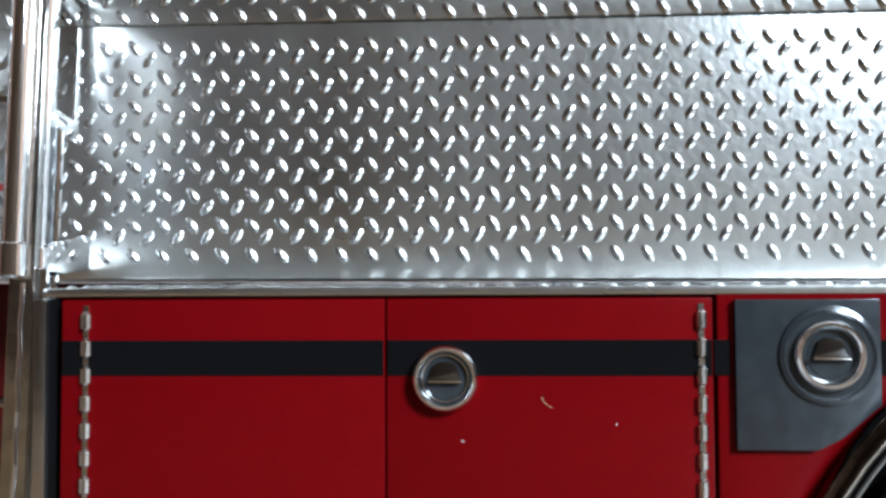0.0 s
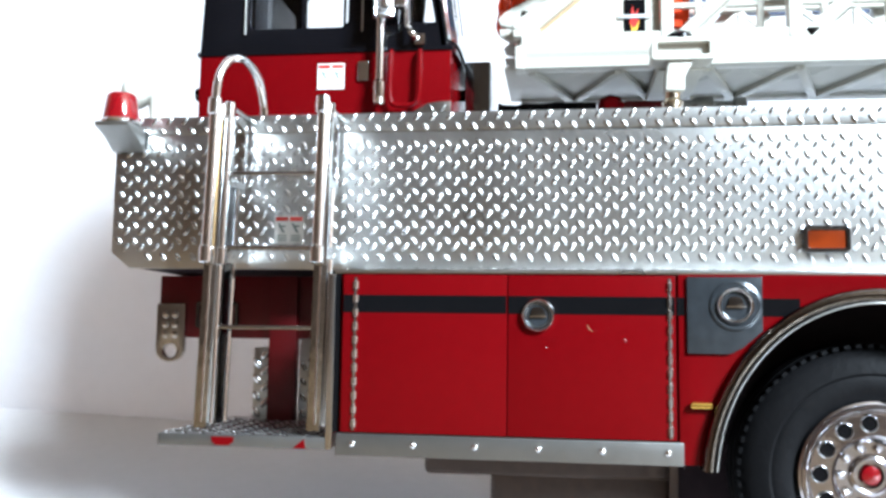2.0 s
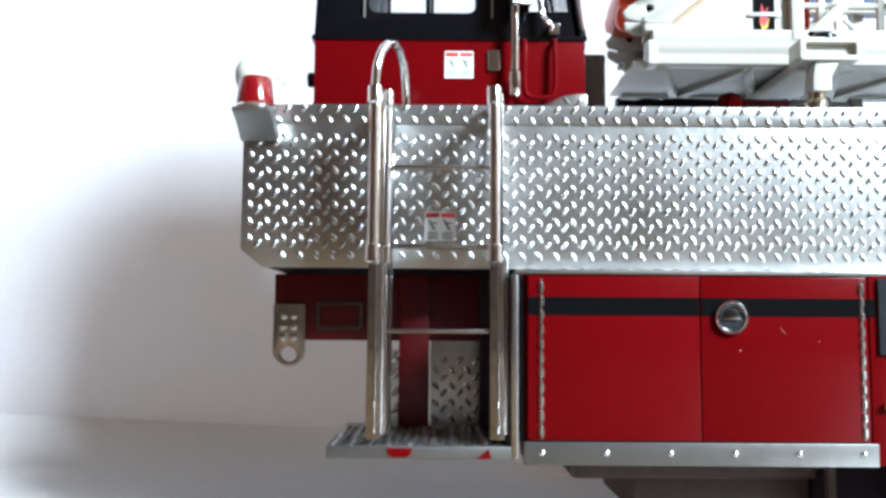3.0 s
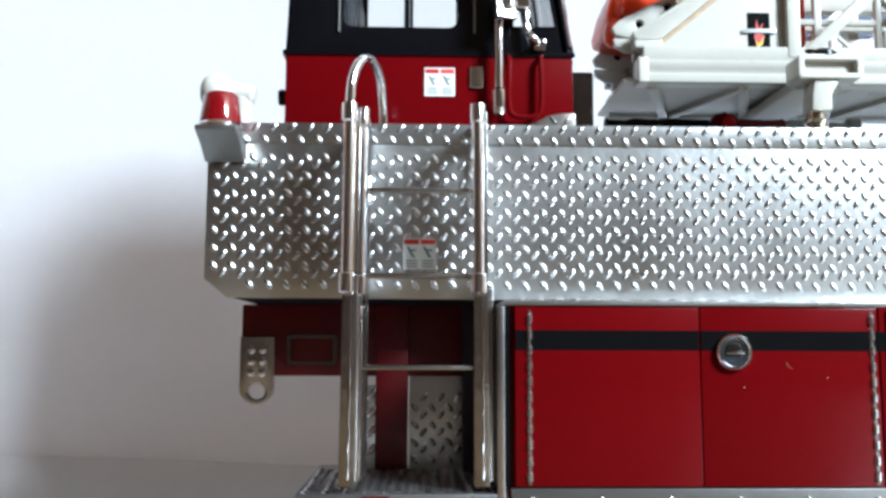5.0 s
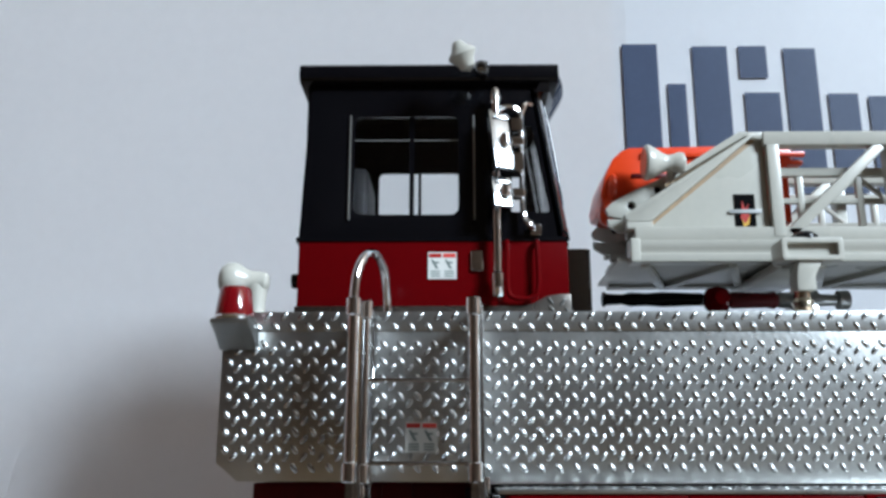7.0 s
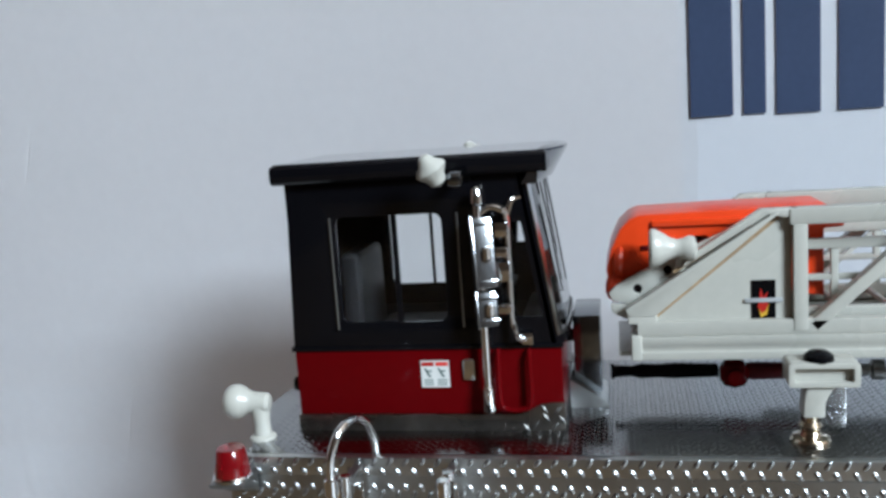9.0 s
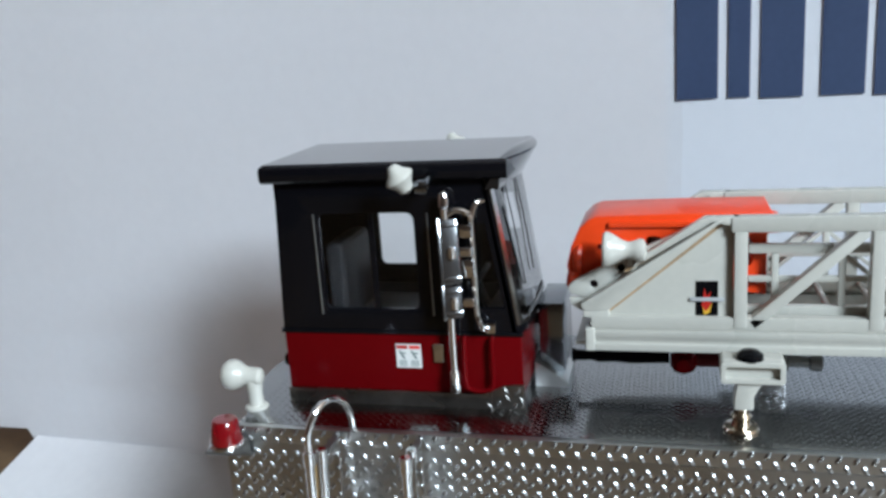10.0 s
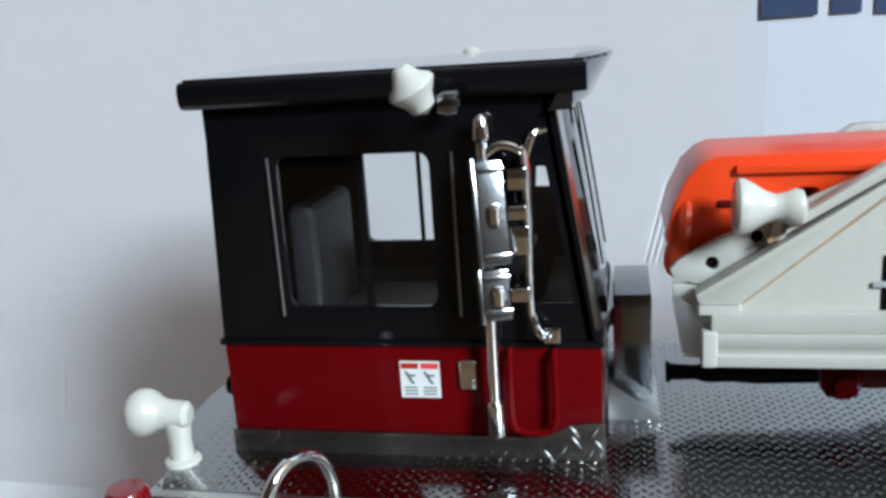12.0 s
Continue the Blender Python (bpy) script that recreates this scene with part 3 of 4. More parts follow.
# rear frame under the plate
part("rear_frame", join(box(-1.885, -0.9, 2.5, 2.56, 1.005, 1.29, 0.008), box(-1.885, -1.825, 2.56, mirrored(2.56), 1.005, 1.29), box(-1.343, -1.215, 2.46, 2.52, 0.64, 1.29, 0.01), box(-1.885, -0.9, mirrored(2.56), mirrored(2.5), 1.005, 1.29)), DARK_SHADED_RED, truck, "red rear frame with an upright, its shade put into the colour")
kick = part("kick_plate", join(box(-1.208, -0.9, 2.5, 2.53, 0.645, 1.006, 0.004), box(-1.41, -1.345, 2.47, 2.53, 0.645, 0.968, 0.004)), TREAD, truck, "tread plate behind the step")
tread("tread_pattern", (-1.203, 2.4995, 0.66), (1, 0, 0), (0, 0, 1), 0.3, 0.3, kick, mat=DULL_CHROME)
tread("tread_pattern", (-1.41, 2.4695, 0.66), (1, 0, 0), (0, 0, 1), 0.08, 0.3, kick, pitch=0.072, size=1.3, mat=DULL_CHROME)
part("frame_slot", sheet(rounded(-1.70, -1.50, 1.05, 1.17, 0.015), [rounded(-1.685, -1.515, 1.065, 1.155, 0.01)], "y", 2.482, 0.02), SMOKE, truck, "silver rimmed slot in the rear frame")
tow_loop = [(-1.815 + 0.068 * math.cos(radians(a)), 0.955 + 0.062 * math.sin(radians(a))) for a in range(180, 361, 18)]
hole = [(-1.815 + 0.034 * math.cos(radians(a)), 0.945 + 0.032 * math.sin(radians(a))) for a in range(0, 360, 20)]
tow = part("tow_plate", sheet([*tow_loop, (-1.747, 1.16), (-1.883, 1.16)], [hole], "y", 2.47, 0.03, 0.005), DULL_CHROME, truck, "silver tow plate with an eye at the tail")
for dx, dz in itertools.product((-0.022, 0.022), (1.02, 1.065, 1.11)):
    part("bump", lathe((-1.815 + dx, 2.471, dz), (0, -1, 0), [(0, 0.018), (0.005, 0.015), (0.008, 0.008), (0.009, 0.0)], 12), DULL_CHROME, tow)

# step platform
step = part("step_platform", box(-1.572, -0.9, 1.872, 2.6, 0.598, 0.645, 0.008), SATIN, truck, "silver rear step with a tread plate top")
tread("tread_pattern", (-1.562, 1.885, 0.6455), (1, 0, 0), (0, 1, 0), 0.65, 0.6, step, mat=DULL_CHROME)
lens = [(-1.355, 0.637), (-1.265, 0.637), (-1.268, 0.618), (-1.285, 0.606), (-1.335, 0.606), (-1.352, 0.618)]
part("reflector", sheet(lens, (), "y", 1.867, 0.006), RED, step, "red reflector on the step edge")
part("reflector", sheet([(-1.035, 0.602), (-0.985, 0.602), (-0.992, 0.637)], (), "y", 1.867, 0.006), RED, step, "red reflector on the step edge")


# access ladder
rungs_z = (1.666, 1.366, 1.052)
steps = empty("access_ladder", (-1.19, 1.95, 0.65), "chrome ladder with handrails up to the deck", "", truck)


def leaning(name, bm, mat, label=""):
    """A part of the ladder, which leans a little towards the truck."""
    for v in bm.verts:
        v.co.y += 0.06 * (v.co.z - 1.31) - 0.012
    return part(name, bm, mat, steps, label)


for z in rungs_z:
    leaning("rung", box(-1.373, -0.968, 1.95, 2.015, z - 0.008, z + 0.008, 0.005), DULL_CHROME)


def stile(x, gap, depth, web, filler):
    """x: the outer tube; gap and depth: how far to the side and behind it the inner tube stands; web: the plate behind."""
    xi, yi, xw = x + gap, 1.91 + depth, x + web
    leaning("stile", box(x - 0.016, x + 0.036, 1.93, 1.95, 0.666, 1.95, 0.006), FLAT_CHROME, "flat mirror-bright stile")
    ridge = [(x + 0.014 + 0.0015 * math.sin(k * 2.3), 1.929, 0.69 + 0.04 * k) for k in range(16)]
    leaning("ridge", tube(ridge, 0.0045, 8, 3), CHROME, "bright worn ridge down the stile")
    leaning("edge_strip", rod((x + 0.044, 1.952, 0.68), (x + 0.044, 1.952, 1.32), 0.01, 10), CHROME, "bright chrome inner edge")
    # chrome web; the dark it mirrors is given by a darker base colour
    leaning("web", box(xw - 0.004, xw + 0.004, 1.955, 2.05, 0.68, 1.62, 0.002), SMOKE, "chrome web with its dark reflection in the colour")
    leaning("edge_strip", rod((xw, 2.053, 0.68), (xw, 2.053, 1.62), 0.011, 10), CHROME, "bright chrome rear edge")
    leaning("handrail", rod((x, 1.91, 1.31), (x, 1.91, 1.965), 0.021, 18), CHROME, "bright chrome handrail tube")
    leaning("handrail", rod((xi, yi, 1.31), (xi, yi, 1.95), 0.017, 16), CHROME, "bright chrome handrail tube")
    d = Vector((gap, depth)).normalized()
    n = Vector((-d.y, d.x)) * 0.004
    p, q = Vector((x, 1.91)) + d * 0.016, Vector((xi, yi)) - d * 0.014
    leaning("filler_strip", sheet([tuple(p - n), tuple(q - n), tuple(q + n), tuple(p + n)], (), "z", 1.33, 0.58, 0.002), filler, "chrome strip between the tubes, its reflection put into the colour")
    for z in (1.30, 1.90):
        leaning("clamp", lathe((x, 1.91, z), (0, 0, 1), [(0, 0.023), (0.004, 0.028), (0.066, 0.028), (0.07, 0.023)], 18), CHROME, "chrome rail clamp")
        leaning("clamp", lathe((xi, yi, z - 0.006), (0, 0, 1), [(0, 0.02), (0.004, 0.025), (0.066, 0.025), (0.07, 0.02)], 16), CHROME, "chrome rail clamp")
    wing = sheet([(yi, 1.62), (Y_PLATE - 0.045, 1.60), (Y_PLATE - 0.045, 1.905), (yi, 1.945)], [[(yi + 0.03, 1.66), (Y_PLATE - 0.065, 1.65), (Y_PLATE - 0.065, 1.87), (yi + 0.03, 1.90)]], "x", xw - 0.004, 0.008, 0.002)
    leaning("bracket", wing, CHROME, "chrome bracket to the side plate")
    leaning("bracket", box(xw - 0.03, xw + 0.006, yi, Y_PLATE - 0.036, 1.925, 1.945, 0.003), SATIN, "flat top of the bracket")
    leaning("bracket", sheet([(yi, 1.30), (Y_PLATE + 0.008, 1.32), (Y_PLATE + 0.008, 1.40), (yi, 1.37)], (), "x", xw + 0.004, 0.008, 0.002), CHROME, "chrome bracket to the side plate")


stile(-1.418, 0.043, 0.045, 0.058, GOLD_REFLECTION)
stile(-0.972, 0.002, 0.09, 0.012, FENDER)
part("hoop", tube([(-1.418, 1.937, 1.96), (-1.41, 1.942, 2.06), (-1.385, 1.985, 2.14), (-1.352, 2.06, 2.165), (-1.325, 2.15, 2.12), (-1.315, 2.21, 2.03), (-1.313, 2.225, DECK)], 0.017, 12), CHROME, steps, "bent chrome grab hoop")


# warning stickers
def sticker(x, z, w, h, y, parent):
    s = part("warning_label", box(x, x + w, y - 0.002, y + 0.001, z - h, z), STICKER, parent, "white warning sticker with a red band and two pictograms")
    for a, b, mat in ((0.004, w * 0.47, INK_RED), (w * 0.53, w - 0.004, STICK_RED)):
        part("band", box(x + a, x + b, y - 0.003, y - 0.0015, z - h * 0.2, z - h * 0.05), mat, s, "red band")
    for k in (0.26, 0.74):
        cx = x + w * k
        slant = sheet([(cx - 0.020, z - h * 0.28), (cx - 0.010, z - h * 0.28), (cx + 0.014, z - h * 0.62), (cx + 0.002, z - h * 0.62)], (), "y", y - 0.003, 0.0012)
        lines = [box(cx - 0.021, cx + 0.021, y - 0.003, y - 0.0015, z - h * q - 0.005, z - h * q) for q in (0.7, 0.79, 0.88)]
        part("pictogram", join(slant, box(cx - 0.006, cx + 0.016, y - 0.003, y - 0.0015, z - h * 0.42, z - h * 0.36), *lines), STICK_INK, s, "dark green bars")


sticker(-1.234, 1.524, 0.125, 0.118, Y_PLATE - 0.007, truck)

# marker light
mk = part("marker_light", sheet(rounded(0.89, 1.066, 1.366, 1.474, 0.02), [rounded(0.908, 1.048, 1.384, 1.456, 0.01)], "y", Y_PLATE - 0.03, 0.03, 0.004), SMOKE, truck, "amber side marker light in a chrome frame")
part("lens", box(0.905, 1.051, Y_PLATE - 0.026, Y_PLATE - 0.001, 1.381, 1.459, 0.012, 3), AMBER, mk, "amber lens")


def beacon(x, y):
    z = 1.905
    b = part("beacon", lathe((x, y, z), (0, 0, 1), [(0, 0.082), (0.01, 0.084), (0.018, 0.078)], 28), CHROME, truck, "red warning beacon on a chrome shelf at the corner")
    part("lens", lathe((x, y, z + 0.014), (0, 0, 1), [(0, 0.074), (0.01, 0.075), (0.108, 0.062), (0.117, 0.054), (0.12, 0.0)], 28), RED_LENS, b, "red tapered lens")
    shelf = sheet([(Y_PLATE - 0.008, z), (y - 0.085, z), (y - 0.08, z - 0.02), (y + 0.0, z - 0.05), (Y_PLATE - 0.008, 1.80)], (), "x", x - 0.075, 0.15, 0.02)
    part("shelf", shelf, SATIN, b, "wedge shaped chrome shelf")


beacon(-1.9, 2.085)


sp = part("spotlight", lathe((-2.05, 2.38, 2.135), (1, 0.05, -0.06), [(0, 0.0), (0.004, 0.036), (0.014, 0.058), (0.036, 0.074), (0.066, 0.078), (0.092, 0.07), (0.116, 0.053), (0.14, 0.046), (0.17, 0.046), (0.2, 0.044), (0.214, 0.03), (0.218, 0.0)], 32), WHITE, truck, "cream white spotlight at the tail")
part("stem", lathe((-1.885, 2.39, DECK), (0, 0, 1), [(0, 0.06), (0.01, 0.058), (0.02, 0.04), (0.07, 0.037), (0.12, 0.042), (0.165, 0.047), (0.185, 0.042), (0.192, 0.0)], 24), WHITE, sp)


# ---- tiller cab ----
CY0, CY1 = 2.46, 3.2
set_stand(-0.55, -0.532, 1.007, CY0, 2.487, 1.01, 2.333, 2.3355, 1.04)
CAB_DECK = 2.333 + (DECK - 2.3355) / 1.04
cab = empty("tiller_cab", (-1.15, 2.87, DECK), "red and black tiller cab with windows all round", "", truck)
for y in (CY0, CY1 - 0.03):
    part("lower_wall", box(-1.742, -0.555, y, y + 0.03, 2.044, 2.333, 0.004), RED, cab, "glossy red lower cab side")
part("lower_wall", box(-1.742, -1.712, CY0 + 0.03, CY1 - 0.03, 2.044, 2.333), RED, cab, "glossy red cab back")
part("lower_wall", box(-0.585, -0.555, CY0 + 0.03, CY1 - 0.03, 2.044, 2.333), RED, cab, "glossy red cab front")
part("lining", join(box(-1.71, -0.59, CY0 + 0.031, CY0 + 0.036, 2.05, 2.42), box(-1.71, -0.59, CY1 - 0.036, CY1 - 0.031, 2.05, 2.37), box(-1.71, -0.59, CY0 + 0.036, CY1 - 0.036, 2.05, 2.06)), SEAT, cab, "dark grey cab lining")
upper = [(-1.745, 2.333), (-0.57, 2.333), (-0.69, 3.05), (-1.712, 3.05)]
w_main = rounded(-1.505, -1.035, 2.446, 2.9, 0.035)
w_quarter = [(-0.80, 2.455), (-0.628, 2.455), (-0.70, 2.85), (-0.785, 2.85)]
part("upper_wall", sheet(upper, [w_main, w_quarter], "y", CY0, 0.03, 0.004), BLACK, cab, "black upper cab side with window openings")
far_a, far_q = rounded(-1.452, -1.012, 2.471, 2.87, 0.03), [(-0.80, 2.66), (-0.665, 2.66), (-0.70, 2.85), (-0.785, 2.85)]
part("upper_wall", sheet(upper, [far_a, far_q], "y", CY1 - 0.03, 0.03, 0.004), BLACK, cab, "black upper cab side with window openings")
part("rear_wall", sheet([(CY0 + 0.03, 2.333), (CY1 - 0.03, 2.333), (CY1 - 0.03, 3.05), (CY0 + 0.03, 3.05)], (), "x", -1.73, 0.03), BLACK, cab, "black cab back wall")
part("belt_line", join(box(-1.755, -0.545, CY0 - 0.008, CY0 + 0.004, 2.325, 2.345, 0.004), box(-1.755, -1.742, CY0, CY1, 2.325, 2.345)), BLACK, cab, "black raised belt line")


def bulge(y):
    """How far the bowed windscreen stands forward across the cab."""
    return 0.040 * (1 - (2 * (y - CY0) / (CY1 - CY0) - 1) ** 6) - 0.028


def across(z0, z1, inset, n=20):
    """An outline over the width of the windscreen, fine enough to follow its bow."""
    ys = [CY0 + inset + (CY1 - CY0 - 2 * inset) * k / n for k in range(n + 1)]
    return [(y, z0) for y in ys] + [(y, z1) for y in reversed(ys)]


def slanted(points_yz, holes, thick, push):
    """A plate on the raked front: y and height, leaning back with the windscreen."""
    bm = sheet(points_yz, holes, "x", 0.0, thick)
    for v in bm.verts:
        v.co.x += -0.555 + push - (v.co.z - 2.333) * (0.112 / 0.717) + bulge(v.co.y)
    return bm


part("windscreen_frame", slanted(across(2.333, 3.05, 0.0), [across(2.40, 3.0, 0.012)], 0.025, -0.012), BLACK, cab, "black raked windscreen frame")
part("windscreen", slanted(across(2.385, 3.015, 0.004), (), 0.008, 0.014), SCREEN, cab, "clear bowed windscreen")
part("windscreen_trim", slanted(across(2.375, 3.022, 0.002), [across(2.392, 3.004, 0.022)], 0.005, 0.0185), DULL_CHROME, cab, "thin silver windscreen surround")


def front_x(z):
    return -0.555 - (z - 2.333) * (0.112 / 0.717)


for y in (2.60, 2.86):
    part("wiper", join(tube([(front_x(3.0) + 0.026 + bulge(y), y, 3.0), (front_x(2.8) + 0.03 + bulge(y), y, 2.8), (front_x(2.56) + 0.027 + bulge(y), y + 0.005, 2.56), (front_x(2.53) + 0.026 + bulge(y), y + 0.03, 2.53)], 0.0032, 8)), BLACK, cab, "black windscreen wiper")
main_pane = part("window_pane", box(-1.51, -1.03, CY0 + 0.012, CY0 + 0.017, 2.44, 2.906), GLASS, cab, "clear side window")
quarter_pane = part("window_pane", sheet([(-0.805, 2.45), (-0.622, 2.45), (-0.695, 2.855), (-0.79, 2.855)], (), "y", CY0 + 0.012, 0.005), GLASS, cab, "clear quarter window")
far_pane = part("window_pane", box(-1.458, -1.006, CY1 - 0.018, CY1 - 0.013, 2.465, 2.876), GLASS, cab, "clear side window")
for pane in (main_pane, quarter_pane, far_pane):
    pane.visible_shadow = False
part("window_bar", box(-1.242, -1.226, CY1 - 0.028, CY1 - 0.02, 2.465, 2.876), BLACK, cab, "thin black window bar")
part("window_bar", box(-1.256, -1.234, CY0 + 0.004, CY0 + 0.026, 2.442, 2.904), BLACK, cab, "black window bar")
for x in (-1.525, -0.965):
    part("window_rail", rod((x, CY0 - 0.008, 2.42), (x, CY0 - 0.008, 2.90), 0.0048, 10), SATIN, cab, "slim bright strip beside the window")
ya, yb = CY0 - 0.055, CY1 - 0.01
eave = [(ya + 0.03 - 0.03 * math.cos(radians(a)), 3.078 - 0.03 * math.sin(radians(a))) for a in range(90, -1, -30)]
eave += [(ya + 0.025 - 0.025 * math.cos(radians(a)), 3.105 + 0.025 * math.sin(radians(a))) for a in range(0, 91, 30)]
crown = [(ya + (yb - ya) * k / 10, 3.13 + 0.002 * (1 - (k / 5 - 1) ** 2)) for k in range(1, 10)]
roof_profile = eave + crown + [(ya + yb - y, z) for y, z in reversed(eave)]
part("roof", sheet(roof_profile, (), "x", -1.762, 1.187, 0.006), BLACK, cab, "glossy black roof with rounded eaves", sharp=28)
part("roof_panel", box(-1.752, -0.585, ya + 0.03, yb - 0.03, 3.128, 3.1355), ROOF, cab, "flat shiny top of the roof")
ys = [CY0 - 0.03 + (CY1 - CY0 + 0.01) * k / 14 for k in range(15)]
bow = [(-0.585 + 0.075 * (1 - (2 * (y - CY0) / (CY1 - CY0) - 1) ** 2), y) for y in ys]
visor = sheet([(-0.62, ys[0]), *bow, (-0.62, ys[-1])], (), "z", 3.0, 0.1375, 0.016)
for v in visor.verts:
    v.co.x -= 0.95 * max(0.0, 3.085 - v.co.z) * (1.0 if v.co.x > -0.61 else 0.0)
part("front_visor", visor, ROOF, cab, "bowed black brow over the windscreen")
base_out = [(-1.75, CAB_DECK), (-0.55, CAB_DECK), (-0.55, 2.093), (-0.60, 2.093), (-0.655, 2.085), (-0.71, 2.056), (-0.755, 2.044), (-1.75, 2.044)]
skirt = part("cab_skirt", sheet(base_out, (), "y", CY0 - 0.012, 0.02, 0.003), SKIRT, cab, "silver skirt rising to a step plate, brown shade in its colour")
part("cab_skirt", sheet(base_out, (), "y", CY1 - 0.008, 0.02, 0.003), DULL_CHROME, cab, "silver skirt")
part("cab_floor", box(-1.74, -0.56, CY0 + 0.01, CY1 - 0.01, CAB_DECK + 0.001, 2.044), DULL_CHROME, cab, "silver cab base")
for u, v, lean in ((-0.68, 2.0, 50), (-0.635, 2.03, 128), (-0.60, 1.99, 50), (-0.585, 2.06, 50), (-0.64, 2.065, 128), (-0.72, 1.985, 128), (-0.565, 2.02, 128)):
    way = Vector((math.cos(radians(lean)), 0, math.sin(radians(lean))))
    part("lozenge", lathe(Vector((u, CY0 - 0.012, v)) - way * 0.024, way, [(0, 0.001), (0.012, 0.006), (0.024, 0.0075), (0.036, 0.006), (0.048, 0.001)], 10), SATIN, cab, "raised lozenge on the step plate")
sticker(-1.17, 2.277, 0.125, 0.116, CY0 - 0.001, truck)
part("door_lock", box(-0.982, -0.928, CY0 - 0.014, CY0 + 0.004, 2.192, 2.284, 0.008, 3), CHROME, cab, "small chrome door lock")
part("hinge_knob", lathe((-1.742, CY0 + 0.06, 2.165), (-1, 0, 0), [(0, 0.03), (0.02, 0.034), (0.034, 0.03), (0.036, 0.0)], 16), BLACK, cab, "black rubber stop on the cab back")
part("grab_handle", tube([(-0.822, CY0 - 0.002, 2.315), (-0.824, CY0 - 0.03, 2.30), (-0.824, CY0 - 0.035, 2.12), (-0.80, CY0 - 0.035, 2.075), (-0.72, CY0 - 0.035, 2.075), (-0.692, CY0 - 0.035, 2.12), (-0.692, CY0 - 0.03, 2.30), (-0.69, CY0 - 0.002, 2.315)], 0.011, 10, 6), RED, cab, "red U shaped grab handle")
part("seat", join(box(-1.46, -1.05, 2.60, 3.05, 2.09, 2.36, 0.05, 3), box(-1.56, -1.455, 2.62, 3.03, 2.3, 2.72, 0.045, 3)), SEAT, cab, "dark grey driver's seat")
part("steering_wheel", join(tube([(-0.83 + 0.05 * math.cos(a), 2.83 + 0.15 * math.sin(a), 2.47 + 0.08 * math.cos(a)) for a in np.linspace(0, math.tau, 17)], 0.012, 8, 3), rod((-0.83, 2.83, 2.47), (-0.72, 2.83, 2.2), 0.02)), SEAT, cab, "dark steering wheel")
part("dashboard", box(-0.74, -0.60, 2.52, 3.14, 2.2, 2.42, 0.02), SEAT, cab, "dark dashboard")

# mirror assembly
MY = CY0 - 0.06
part("mirror_pole", join(rod((-0.868, MY, 2.075), (-0.868, MY, 3.0), 0.018, 14), rod((-0.868, MY, 2.10), (-0.868, CY0, 2.10), 0.012, 10), rod((-0.868, MY, 2.95), (-0.868, CY0, 2.95), 0.012, 10), lathe((-0.868, MY, 2.07), (0, 0, 1), [(0, 0.022), (0.01, 0.028), (0.10, 0.026), (0.11, 0.018)], 14), lathe((-0.868, MY, 2.93), (0, 0, 1), [(0, 0.018), (0.01, 0.026), (0.06, 0.024), (0.075, 0.012)], 14)), CHROME, cab, "chrome mirror pole and brackets")


def mirror_head(z0, z1):
    bm = join(box(-0.045, 0.04, -0.018, 0.012, z0, z1, 0.012, 3), box(-0.056, -0.041, -0.024, 0.018, z0 - 0.006, z1 + 0.006, 0.005), box(-0.041, 0.04, -0.026, -0.017, z1 - 0.035, z1 - 0.02, 0.003), box(-0.041, 0.04, -0.024, -0.017, z0 + 0.02, z0 + 0.032, 0.003))
    mid = (z0 + z1) / 2
    bm.transform(Matrix.Translation((-0.843, MY - 0.032, mid)) @ Matrix.Rotation(radians(20), 4, "Z") @ Matrix.Rotation(radians(-14), 4, "X") @ Matrix.Translation((0, 0, -mid)))
    part("mirror", bm, MIRROR, cab, "rectangular chrome mirror head")
    part("clamp", join(box(-0.80, -0.745, MY - 0.045, MY + 0.012, mid - 0.02, mid + 0.02, 0.008, 3), lathe((-0.83, MY - 0.06, mid - 0.03), (0, 0, 1), [(0, 0.012), (0.01, 0.02), (0.05, 0.02), (0.06, 0.012)], 12)), CHROME, cab, "chrome mirror clamp")


mirror_head(2.60, 2.885)
mirror_head(2.44, 2.585)
part("mirror_arm", join(tube([(-0.868, MY, 2.89), (-0.82, MY, 2.92), (-0.77, MY + 0.01, 2.905), (-0.752, MY + 0.02, 2.86), (-0.752, MY + 0.02, 2.50), (-0.745, MY + 0.02, 2.42), (-0.72, CY0 - 0.06, 2.38), (-0.70, CY0, 2.37)], 0.013, 10, 5), box(-0.80, -0.745, MY - 0.02, MY + 0.02, 2.80, 2.86, 0.008), box(-0.80, -0.745, MY - 0.02, MY + 0.02, 2.62, 2.70, 0.008), box(-0.72, -0.67, CY0 - 0.03, CY0, 2.345, 2.395, 0.008), tube([(-0.752, MY + 0.02, 2.88), (-0.73, MY + 0.03, 2.94), (-0.70, CY0, 2.95)], 0.012, 10)), CHROME, cab, "bent chrome mirror arm with clamps")


def roof_lamp(y, toward):
    h = part("roof_lamp", lathe((-1.045, y + 0.2 * toward, 3.150), (0.42, -0.25 * toward, -0.86), [(0, 0.0), (0.006, 0.02), (0.02, 0.03), (0.04, 0.042), (0.055, 0.062), (0.066, 0.067), (0.08, 0.058), (0.1, 0.042), (0.125, 0.034), (0.145, 0.0)], 24), WHITE, cab, "cream white lamp at the roof edge")
    part("lamp_base", join(lathe((-0.96, y + 0.16 * toward, 3.045), (1, -0.3 * toward, 0), [(0, 0.024), (0.02, 0.034), (0.05, 0.034), (0.06, 0.0)], 18), rod((-0.92, y + 0.15 * toward, 3.045), (-0.92, y, 3.075), 0.02)), SMOKE, cab, "dark chrome lamp mount on the eave")
    return h


